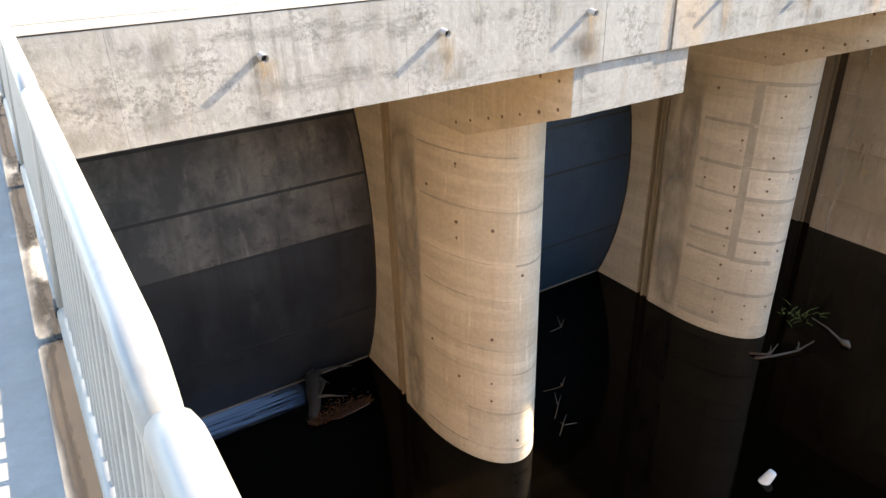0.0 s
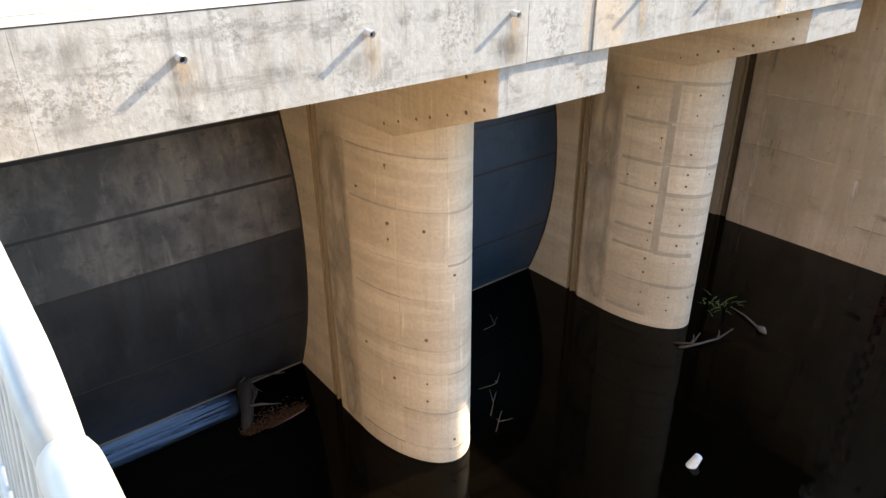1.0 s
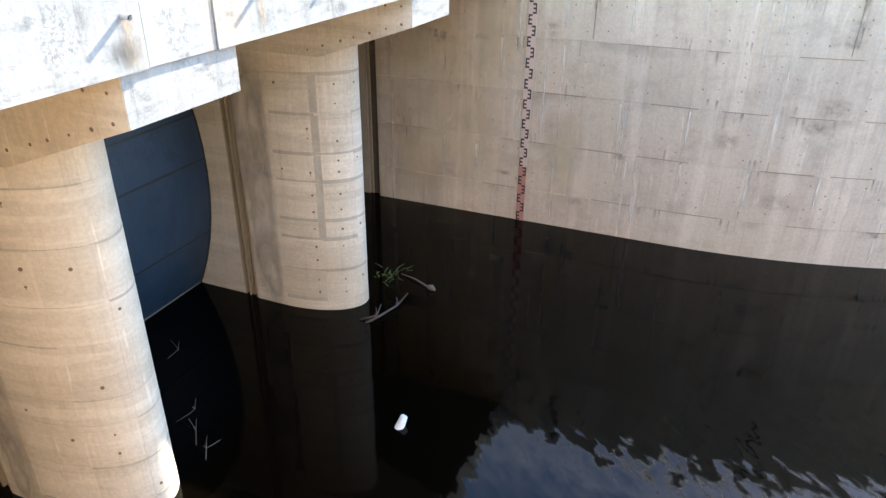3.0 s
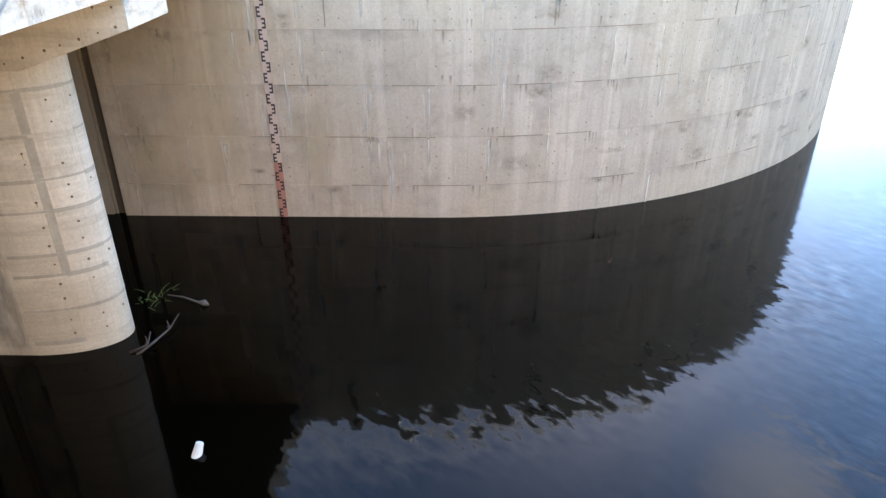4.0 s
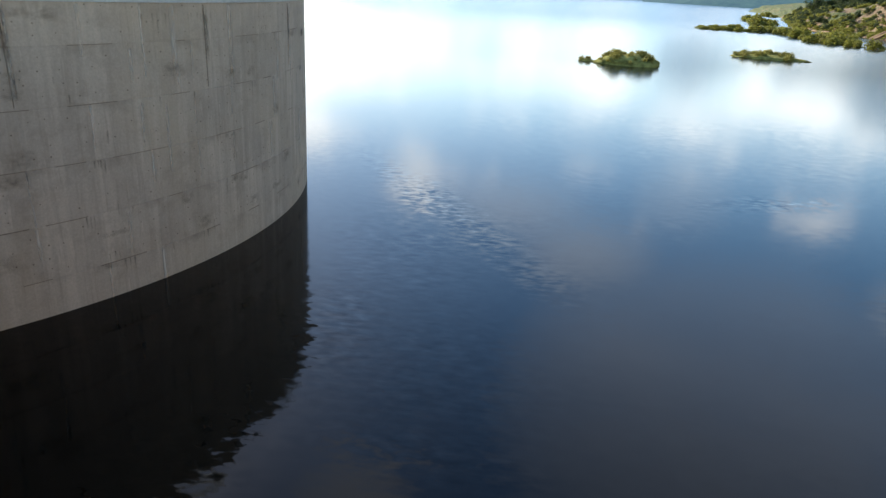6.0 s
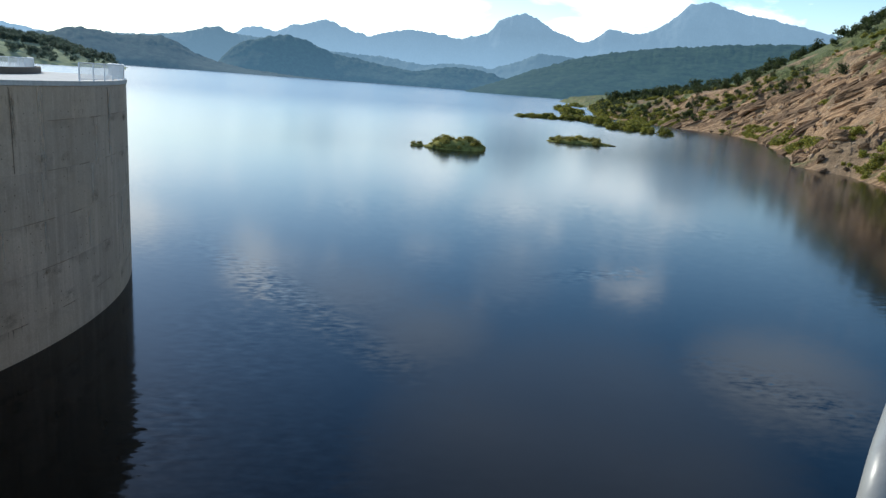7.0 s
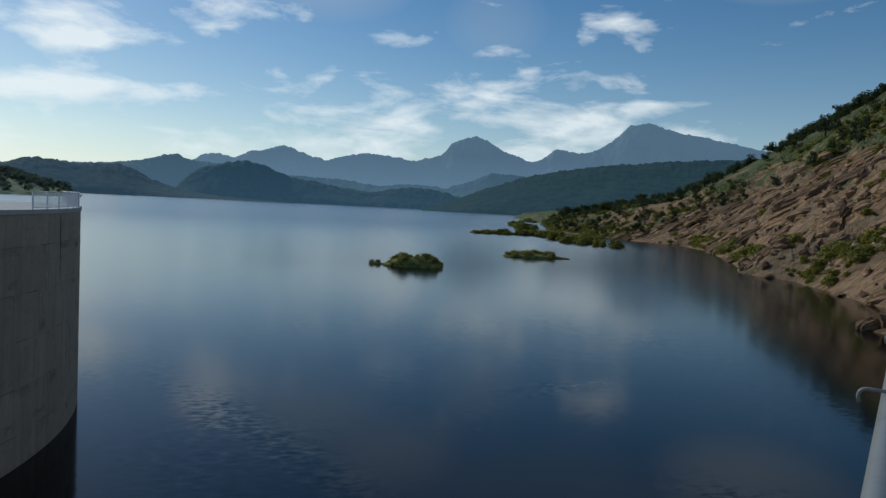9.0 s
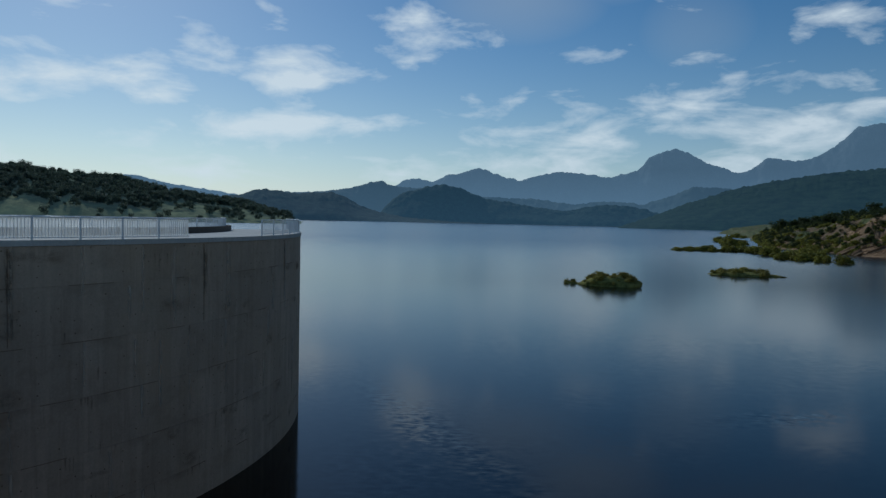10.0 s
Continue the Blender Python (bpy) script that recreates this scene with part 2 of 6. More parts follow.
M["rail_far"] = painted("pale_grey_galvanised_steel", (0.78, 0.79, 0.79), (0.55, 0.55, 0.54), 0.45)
M["pipe"] = painted("grey_drain_plastic", (0.42, 0.42, 0.40), (0.28, 0.27, 0.25), 0.6)
M["black"] = painted("black_rubber", (0.015, 0.015, 0.015), (0.03, 0.03, 0.03), 0.8)
M["seal"] = painted("dark_seal_rubber", (0.03, 0.024, 0.02), (0.06, 0.045, 0.03), 0.8)
# recess shade of the gate slots is put into this dark brown
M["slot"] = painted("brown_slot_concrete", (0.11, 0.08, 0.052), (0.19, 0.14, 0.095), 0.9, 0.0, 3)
# kerb side turned from the sun: its shade is put into the colour
M["kerb_dark"] = painted("dark_stained_concrete", (0.10, 0.08, 0.06), (0.18, 0.14, 0.1), 0.9, 0.0, 3)
M["steel_slot"] = painted("rusty_slot_steel", (0.36, 0.275, 0.18), (0.24, 0.165, 0.095), 0.75, 0.1, 4)


def gate_steel(name, base, worn, wear, dark, level):
    """Painted skin plate: chalky patches, runs of damp, scratches, and a soft dark edge under each seam."""
    m, nt, p = material(name)
    co = object_coords(nt)
    a = noise_node(nt, co, 1.0, 8, 0.68, (0.5, 0.5, 0.45))
    col = mix_node(nt, ramp_node(nt, a, [(0.42, (0, 0, 0)), (0.66, (wear,) * 3)]), base, worn)
    b = noise_node(nt, co, 1.0, 6, 0.65, (1.6, 1.6, 0.14))
    col = mix_node(nt, ramp_node(nt, b, [(0.48, (0, 0, 0)), (0.72, (0.8,) * 3)]), col, dark)
    pale = noise_node(nt, co, 1.0, 5, 0.6, (2.4, 2.4, 0.12))
    col = mix_node(nt, ramp_node(nt, pale, [(0.60, (0, 0, 0)), (0.75, (wear * 0.7,) * 3)]), col, tuple(v * 1.35 for v in worn))
    c = noise_node(nt, co, 1.0, 7, 0.75, (1.1, 1.1, 1.5))
    col = mix_node(nt, ramp_node(nt, c, [(0.56, (0, 0, 0)), (0.64, (0.55,) * 3)]), col, dark)
    col = mix_node(nt, 1.0, col, random_shade(nt, 0.72, 1.0), "MULTIPLY")
    nt.links.new(col, p.inputs["Base Color"])
    p.inputs["Roughness"].default_value = level
    nrm = bump_node(nt, noise_node(nt, co, 0.8, 5), 0.4, 0.05)
    nt.links.new(bump_node(nt, noise_node(nt, co, 6, 5), 0.2, 0.012, nrm), p.inputs["Normal"])
    return m


M["gate_grey"] = gate_steel("weathered_grey_gate_paint", (0.055, 0.053, 0.052), (0.25, 0.22, 0.19), 0.7, (0.02, 0.019, 0.018), 0.6)
M["gate_wet"] = gate_steel("damp_dark_gate_paint", (0.016, 0.018, 0.022), (0.045, 0.045, 0.046), 0.6, (0.006, 0.006, 0.008), 0.5)
M["gate_blue"] = gate_steel("blue_gate_paint", (0.017, 0.042, 0.072), (0.04, 0.07, 0.10), 0.5, (0.008, 0.022, 0.042), 0.5)


def water_material():
    """Calm dark water: wavelets tilt the surface, more in gusts and out on the open lake."""
    m, nt, p = material("lake_water")
    co = object_coords(nt)
    p.inputs["Base Color"].default_value = (0.0012, 0.0008, 0.0004, 1)
    p.inputs["Roughness"].default_value = 0.02
    sep = nt.nodes.new("ShaderNodeSeparateXYZ")
    nt.links.new(co, sep.inputs[0])
    far = nt.nodes.new("ShaderNodeMapRange")
    for k, v in (("From Min", 130), ("From Max", 420), ("To Min", 0.0), ("To Max", 1.2)):
        far.inputs[k].default_value = v
    gloss = nt.nodes.new("ShaderNodeMapRange")
    for k, v in (("From Min", 0.0), ("From Max", 1.2), ("To Min", 0.0), ("To Max", 0.95)):
        gloss.inputs[k].default_value = v
    nt.links.new(far.outputs[0], gloss.inputs["Value"])
    out = nt.nodes.new("ShaderNodeVectorMath")
    out.operation = "DOT_PRODUCT"
    out.inputs[1].default_value = (0.6, -0.45, 0)
    nt.links.new(co, out.inputs[0])
    nt.links.new(out.outputs["Value"], far.inputs["Value"])
    shine = nt.nodes.new("ShaderNodeMapRange")
    for k, v in (("From Min", 3), ("From Max", 22), ("To Min", 1.2), ("To Max", 1.37)):
        shine.inputs[k].default_value = v
    bay = nt.nodes.new("ShaderNodeVectorMath")
    bay.operation = "DOT_PRODUCT"
    bay.inputs[1].default_value = (0.2, -0.75, 0)
    nt.links.new(co, bay.inputs[0])
    nt.links.new(bay.outputs["Value"], shine.inputs["Value"])
    index = nt.nodes.new("ShaderNodeMath")
    nt.links.new(shine.outputs[0], index.inputs[0])
    nt.links.new(gloss.outputs[0], index.inputs[1])
    nt.links.new(index.outputs[0], p.inputs["IOR"])
    patch = noise_node(nt, co, 1.0, 4, 0.6, (0.045, 0.03, 1))
    gust = ramp_node(nt, patch, [(0.42, (0.014,) * 3), (0.55, (0.026,) * 3), (0.7, (0.055,) * 3)])
    edge = noise_node(nt, co, 0.35, 4, 0.65)
    # cat's paws: middle, half length, half width, bearing
    for cx, cy, along, across, turn, tall in ((36, -31.2, 24, 3.4, -16, 0.2), (23.5, -57, 11, 3.0, 65, 0.16), (5, -41, 9, 4.5, -8, 0.18), (15.5, -12.5, 6, 2.6, 40, 0.2), (18.5, -2.5, 12, 3.6, -68, 0.26), (25, -15, 9, 4.0, -40, 0.2), (19, -16, 12, 7.0, -40, 0.12), (31, -23, 13, 8.0, -35, 0.1)):
        at = nt.nodes.new("ShaderNodeMapping")
        at.vector_type = "TEXTURE"
        at.inputs["Location"].default_value = (cx, cy, 0)
        at.inputs["Rotation"].default_value = (0, 0, radians(turn))
        at.inputs["Scale"].default_value = (along, across, 1)
        nt.links.new(co, at.inputs["Vector"])
        ln = nt.nodes.new("ShaderNodeVectorMath")
        ln.operation = "LENGTH"
        nt.links.new(at.outputs[0], ln.inputs[0])
        away = nt.nodes.new("ShaderNodeMath")
        away.operation = "ADD"
        nt.links.new(ln.outputs["Value"], away.inputs[0])
        nt.links.new(edge, away.inputs[1])
        paw = ramp_node(nt, away.outputs[0], [(0.75, (tall,) * 3), (1.0, (tall * 0.5,) * 3)])
        paw.node.color_ramp.elements[1].position = 1.0
        cut = ramp_node(nt, ln.outputs["Value"], [(0.55, (1, 1, 1)), (1.0, (0, 0, 0))])
        gust = mix_node(nt, 1.0, gust, mix_node(nt, 1.0, paw, cut, "MULTIPLY"), "LIGHTEN")
    amp = nt.nodes.new("ShaderNodeMath")
    amp.operation = "MAXIMUM"
    nt.links.new(gust, amp.inputs[0])
    less = nt.nodes.new("ShaderNodeMath")
    less.operation = "MULTIPLY"
    less.inputs[1].default_value = 0.3
    nt.links.new(far.outputs[0], less.inputs[0])
    nt.links.new(less.outputs[0], amp.inputs[1])
    mp = nt.nodes.new("ShaderNodeMapping")
    mp.vector_type = "TEXTURE"
    mp.inputs["Rotation"].default_value = (0, 0, radians(-45))
    mp.inputs["Scale"].default_value = (0.42, 0.95, 1)
    nt.links.new(co, mp.inputs["Vector"])
    n = nt.nodes.new("ShaderNodeTexNoise")
    n.inputs["Scale"].default_value, n.inputs["Detail"].default_value, n.inputs["Roughness"].default_value = 1.0, 3, 0.55
    nt.links.new(mp.outputs[0], n.inputs["Vector"])
    off = nt.nodes.new("ShaderNodeVectorMath")
    off.operation = "SUBTRACT"
    off.inputs[1].default_value = (0.5, 0.5, 0.5)
    nt.links.new(n.outputs["Color"], off.inputs[0])
    flat = nt.nodes.new("ShaderNodeVectorMath")
    flat.operation = "MULTIPLY"
    flat.inputs[1].default_value = (1.0, 1.0, 0.0)
    nt.links.new(off.outputs[0], flat.inputs[0])
    tilt = nt.nodes.new("ShaderNodeVectorMath")
    tilt.operation = "SCALE"
    nt.links.new(flat.outputs[0], tilt.inputs[0])
    nt.links.new(amp.outputs[0], tilt.inputs["Scale"])
    face = nt.nodes.new("ShaderNodeVectorMath")
    face.operation = "SCALE"
    face.inputs[0].default_value = (-0.036, 0.054, 0)
    nt.links.new(far.outputs[0], face.inputs["Scale"])
    both = nt.nodes.new("ShaderNodeVectorMath")
    nt.links.new(tilt.outputs[0], both.inputs[0])
    nt.links.new(face.outputs[0], both.inputs[1])
    up = nt.nodes.new("ShaderNodeVectorMath")
    up.inputs[1].default_value = (0, 0, 1)
    nt.links.new(both.outputs[0], up.inputs[0])
    unit = nt.nodes.new("ShaderNodeVectorMath")
    unit.operation = "NORMALIZE"
    nt.links.new(up.outputs[0], unit.inputs[0])
    nt.links.new(unit.outputs[0], p.inputs["Normal"])
    calm = nt.nodes.new("ShaderNodeMapRange")
    for k, v in (("From Min", 10), ("From Max", 330)):
        calm.inputs[k].default_value = v
    nt.links.new(out.outputs["Value"], calm.inputs["Value"])
    nt.links.new(ramp_node(nt, calm.outputs[0], [(0.0, (0.05,) * 3), (0.08, (0.1,) * 3), (0.3, (0.14,) * 3), (1.0, (0.2,) * 3)]), p.inputs["Roughness"])
    return m


M["water"] = water_material()


def ground_material():
    """Tilted brown rock beds with earth between them, grass on the upper slope."""
    m, nt, p = material("rock_and_scrub")
    co = object_coords(nt)

    def along(x, y, z):
        n = nt.nodes.new("ShaderNodeVectorMath")
        n.operation = "DOT_PRODUCT"
        n.inputs[1].default_value = (x, y, z)
        nt.links.new(co, n.inputs[0])
        return n.outputs["Value"]

    mixed = nt.nodes.new("ShaderNodeCombineXYZ")
    for k, v in enumerate((along(0.075, -0.2, 0.09), along(0.03, 0.012, 0.0), along(0.0, 0.01, 0.045))):
        nt.links.new(v, mixed.inputs[k])
    warp = nt.nodes.new("ShaderNodeTexNoise")
    warp.inputs["Scale"].default_value, warp.inputs["Detail"].default_value = 0.05, 4
    nt.links.new(co, warp.inputs["Vector"])
    bend = nt.nodes.new("ShaderNodeVectorMath")
    bend.operation = "MULTIPLY_ADD"
    bend.inputs[1].default_value = (2.2, 1.0, 1.0)
    nt.links.new(warp.outputs["Color"], bend.inputs[0])
    nt.links.new(mixed.outputs[0], bend.inputs[2])
    beds = noise_node(nt, bend.outputs[0], 1.0, 8, 0.68)
    rock = ramp_node(nt, beds, [(0.30, (0.05, 0.027, 0.012)), (0.42, (0.22, 0.12, 0.055)), (0.53, (0.54, 0.335, 0.175)), (0.61, (0.2, 0.11, 0.05)), (0.74, (0.60, 0.40, 0.225))])
    earth = ramp_node(nt, noise_node(nt, co, 0.4, 7, 0.65), [(0.35, (0.19, 0.122, 0.066)), (0.65, (0.35, 0.238, 0.135))])
    rock = mix_node(nt, ramp_node(nt, noise_node(nt, co, 0.035, 6, 0.62), [(0.5, (0, 0, 0)), (0.57, (0.85,) * 3)]), rock, earth)
    small = noise_node(nt, co, 0.75, 8, 0.75)
    rock = mix_node(nt, 0.6, rock, ramp_node(nt, small, [(0.36, (0.3,) * 3), (0.52, (1,) * 3)]), "MULTIPLY")
    green = ramp_node(nt, small, [(0.38, (0.035, 0.05, 0.012)), (0.62, (0.17, 0.185, 0.055))])
    cover = noise_node(nt, co, 0.04, 7, 0.68)
    sep = nt.nodes.new("ShaderNodeSeparateXYZ")
    nt.links.new(co, sep.inputs[0])

    def rise(sock, a, b, top):
        n = nt.nodes.new("ShaderNodeMapRange")
        for k, v in (("From Min", a), ("From Max", b), ("To Max", top)):
            n.inputs[k].default_value = v
        nt.links.new(sock, n.inputs["Value"])
        return n.outputs[0]

    # grass grows on the upper slope, on the low far end, and in patches
    grown = nt.nodes.new("ShaderNodeMath")
    nt.links.new(cover, grown.inputs[0])
    nt.links.new(rise(sep.outputs[2], 30, 52, 0.16), grown.inputs[1])
    more = nt.nodes.new("ShaderNodeMath")
    nt.links.new(grown.outputs[0], more.inputs[0])
    nt.links.new(rise(sep.outputs[1], -470, -600, 0.2), more.inputs[1])
    col = mix_node(nt, ramp_node(nt, more.outputs[0], [(0.57, (0, 0, 0)), (0.63, (1, 1, 1))]), rock, green)
    nt.links.new(col, p.inputs["Base Color"])
    p.inputs["Roughness"].default_value = 0.95
    nrm = bump_node(nt, beds, 0.7, 2.2)
    nt.links.new(bump_node(nt, small, 0.8, 1.2, nrm), p.inputs["Normal"])
    return m


M["ground"] = ground_material()


def forest_material(name, dark, light, scale, haze=None, haze_strength=0.0):
    m, nt, p = material(name)
    co = object_coords(nt)
    a = noise_node(nt, co, scale, 8, 0.7)
    nt.links.new(ramp_node(nt, a, [(0.35, dark), (0.65, light)]), p.inputs["Base Color"])
    p.inputs["Roughness"].default_value = 1.0
    p.inputs["Specular IOR Level"].default_value = 0.1
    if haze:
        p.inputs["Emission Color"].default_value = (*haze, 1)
        # haze painted as emission, stronger low down where the air is thicker
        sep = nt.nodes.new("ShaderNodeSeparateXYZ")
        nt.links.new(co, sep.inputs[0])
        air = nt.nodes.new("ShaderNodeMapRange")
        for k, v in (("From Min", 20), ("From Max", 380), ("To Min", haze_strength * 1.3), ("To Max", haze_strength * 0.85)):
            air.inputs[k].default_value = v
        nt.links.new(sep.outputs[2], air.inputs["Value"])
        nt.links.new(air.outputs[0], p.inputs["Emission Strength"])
    nt.links.new(bump_node(nt, a, 1.0, 0.12 / scale), p.inputs["Normal"])
    return m


# far hills: aerial haze is put in as a bluish glow
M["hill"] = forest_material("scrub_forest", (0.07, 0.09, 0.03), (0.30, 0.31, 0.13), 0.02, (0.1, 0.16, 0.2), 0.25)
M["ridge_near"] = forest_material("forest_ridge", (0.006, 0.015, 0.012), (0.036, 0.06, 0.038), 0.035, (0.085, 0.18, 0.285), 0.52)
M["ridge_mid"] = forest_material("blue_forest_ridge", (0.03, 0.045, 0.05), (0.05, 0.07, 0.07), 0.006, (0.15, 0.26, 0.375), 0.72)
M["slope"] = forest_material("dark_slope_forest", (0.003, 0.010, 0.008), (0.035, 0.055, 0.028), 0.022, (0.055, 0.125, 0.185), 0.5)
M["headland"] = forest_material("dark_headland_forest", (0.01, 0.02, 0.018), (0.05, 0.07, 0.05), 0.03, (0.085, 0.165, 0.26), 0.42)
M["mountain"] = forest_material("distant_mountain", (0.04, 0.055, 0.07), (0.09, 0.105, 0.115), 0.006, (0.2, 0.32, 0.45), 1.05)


def leaf_material(name, dark, light):
    m, nt, p = material(name)
    geo = nt.nodes.new("ShaderNodeNewGeometry")
    col = ramp_node(nt, geo.outputs["Random Per Island"], [(0.0, dark), (1.0, light)])
    col = mix_node(nt, 1.0, col, random_shade(nt, 0.65, 1.0), "MULTIPLY")
    nt.links.new(col, p.inputs["Base Color"])
    p.inputs["Roughness"].default_value = 0.7
    thin = nt.nodes.new("ShaderNodeBsdfTranslucent")
    nt.links.new(col, thin.inputs["Color"])
    both = nt.nodes.new("ShaderNodeMixShader")
    both.inputs[0].default_value = 0.5
    nt.links.new(p.outputs[0], both.inputs[1])
    nt.links.new(thin.outputs[0], both.inputs[2])
    nt.links.new(both.outputs[0], nt.nodes["Material Output"].inputs["Surface"])
    return m


M["leaf"] = leaf_material("olive_green_leaves", (0.13, 0.14, 0.018), (0.5, 0.46, 0.08))
M["leaf_dark"] = leaf_material("dark_green_leaves", (0.03, 0.05, 0.014), (0.12, 0.15, 0.045))
# distance haze is put into these paler, greyer leaf colours
M["leaf_far"] = leaf_material("grey_green_leaves", (0.05, 0.075, 0.06), (0.17, 0.21, 0.14))
M["leaf_pale"] = leaf_material("yellow_olive_leaves", (0.20, 0.19, 0.035), (0.62, 0.54, 0.14))
M["stump"] = painted("damp_grey_brown_wood", (0.022, 0.018, 0.015), (0.055, 0.047, 0.04), 0.75, 0.0, 3)
M["crust"] = painted("pale_waterline_crust", (0.20, 0.165, 0.125), (0.10, 0.085, 0.07), 0.9, 0.0, 2)
M["seam_gate"] = painted("dark_weld_seam", (0.016, 0.015, 0.014), (0.05, 0.045, 0.04), 0.6, 0.0, 1.5)
M["litter"] = leaf_material("orange_brown_dead_leaves", (0.03, 0.013, 0.007), (0.24, 0.095, 0.032))
M["bark"] = painted("grey_brown_bark", (0.09, 0.07, 0.05), (0.16, 0.13, 0.1), 0.9, 0.0, 5)
M["drift"] = painted("bleached_driftwood", (0.12, 0.10, 0.08), (0.07, 0.055, 0.04), 0.85, 0.0, 8)
M["wet_wood"] = painted("wet_dark_wood", (0.05, 0.035, 0.026), (0.10, 0.07, 0.05), 0.5, 0.0, 8)
M["red_wood"] = painted("red_brown_plank", (0.07, 0.026, 0.014), (0.03, 0.014, 0.01), 0.6, 0.0, 6)
M["foam"] = painted("dirty_white_foam", (0.68, 0.67, 0.62), (0.5, 0.48, 0.42), 0.8)
M["reed"] = painted("green_reed", (0.10, 0.15, 0.035), (0.18, 0.18, 0.07), 0.7)
M["gauge"] = painted("pink_cream_gauge_paint", (0.56, 0.39, 0.29), (0.45, 0.27, 0.19), 0.6, 0.0, 3)
M["gauge_low"] = painted("faded_red_gauge_paint", (0.42, 0.18, 0.12), (0.30, 0.14, 0.10), 0.6, 0.0, 3)
M["mark"] = painted("black_gauge_paint", (0.03, 0.022, 0.02), (0.09, 0.05, 0.04), 0.7, 0.0, 6)
M["hole"] = painted("rusty_tie_hole", (0.17, 0.115, 0.07), (0.09, 0.06, 0.04), 0.9)
M["scrub_soil"] = forest_material("scrubby_soil", (0.10, 0.095, 0.025), (0.34, 0.31, 0.09), 0.5)
M["seam"] = painted("dark_seepage_crust", (0.22, 0.155, 0.10), (0.32, 0.23, 0.15), 0.9, 0.0, 4)
M["rust"] = painted("brown_rust_stain", (0.33, 0.23, 0.13), (0.45, 0.34, 0.21), 0.9, 0.0, 6)



def stain_material(name, dark, light, strength, grain, stretch, top=0.0, rough=0.9, soft=0.0):
    """A soft-edged stain: thickest in the middle, torn by noise (less where soft is set), thinning out downwards where top is set."""
    m, nt, p = material(name)
    tc = nt.nodes.new("ShaderNodeTexCoord")
    sep = nt.nodes.new("ShaderNodeSeparateXYZ")
    nt.links.new(tc.outputs["UV"], sep.inputs[0])
    info = nt.nodes.new("ShaderNodeNewGeometry")
    shift = nt.nodes.new("ShaderNodeVectorMath")
    shift.operation = "ADD"
    nt.links.new(info.outputs["Position"], shift.inputs[0])

    def calc(op, a, b=None, clamp=False):
        n = nt.nodes.new("ShaderNodeMath")
        n.operation, n.use_clamp = op, clamp
        for k, v in enumerate((a, b)):
            if isinstance(v, (int, float)):
                n.inputs[k].default_value = v
            elif v is not None:
                nt.links.new(v, n.inputs[k])
        return n.outputs[0]

    u = calc("SUBTRACT", 1.0, calc("POWER", calc("ABSOLUTE", calc("SUBTRACT", calc("MULTIPLY", sep.outputs[0], 2.0), 1.0)), 2.0), True)
    if top:
        v = calc("MULTIPLY", calc("POWER", sep.outputs[1], top), calc("MULTIPLY", calc("SUBTRACT", 1.0, sep.outputs[1]), 12.0, True))
    else:
        v = calc("SUBTRACT", 1.0, calc("POWER", calc("ABSOLUTE", calc("SUBTRACT", calc("MULTIPLY", sep.outputs[1], 2.0), 1.0)), 2.0), True)
    n = noise_node(nt, shift.outputs[0], grain, 6, 0.65, stretch)
    torn = ramp_node(nt, n, [(0.38, (soft,) * 3), (0.62, (1, 1, 1))])
    alpha = calc("MULTIPLY", torn, calc("MULTIPLY", calc("MULTIPLY", u, v), strength), True)
    nt.links.new(ramp_node(nt, n, [(0.35, dark), (0.7, light)]), p.inputs["Base Color"])
    nt.links.new(alpha, p.inputs["Alpha"])
    p.inputs["Roughness"].default_value = rough
    return m


M["rust_wash"] = stain_material("orange_rust_wash", (0.34, 0.235, 0.13), (0.36, 0.28, 0.19), 0.9, 3.0, (2, 2, 0.5), 0.5)
M["mould"] = stain_material("black_mould_patch", (0.06, 0.055, 0.045), (0.12, 0.108, 0.09), 0.32, 6.0, (1, 1, 0.3))
M["skirt"] = stain_material("grey_rough_skin", (0.41, 0.345, 0.26), (0.50, 0.42, 0.32), 1.3, 0.5, (1.2, 1.2, 0.6), soft=0.3)
M["wall_run"] = stain_material("dark_wall_run", (0.17, 0.115, 0.07), (0.24, 0.165, 0.1), 0.6, 3.0, (3, 3, 0.6), 0.6)
M["wall_patch"] = stain_material("brown_wall_patch", (0.20, 0.135, 0.08), (0.28, 0.185, 0.105), 0.4, 1.6, (1, 1, 1.5))
M["wall_pale"] = stain_material("pale_wall_wash", (0.70, 0.56, 0.41), (0.76, 0.63, 0.48), 0.8, 1.5, (3, 3, 0.3), 0.3)
M["wall_yellow"] = stain_material("ochre_algae_tint", (0.56, 0.41, 0.22), (0.62, 0.47, 0.27), 0.45, 0.35, (1, 1, 0.5), soft=0.4)
# sky reflection on the water, painted as a streaky pale blue film
M["scum"] = stain_material("pale_blue_scum", (0.10, 0.20, 0.36), (0.22, 0.36, 0.55), 1.9, 1.2, (0.12, 2.6, 1), 0.0, 0.3, soft=0.15)
M["dirt"] = stain_material("gutter_dirt", (0.02, 0.016, 0.011), (0.06, 0.045, 0.03), 2.2, 2.5, (2, 0.5, 1))


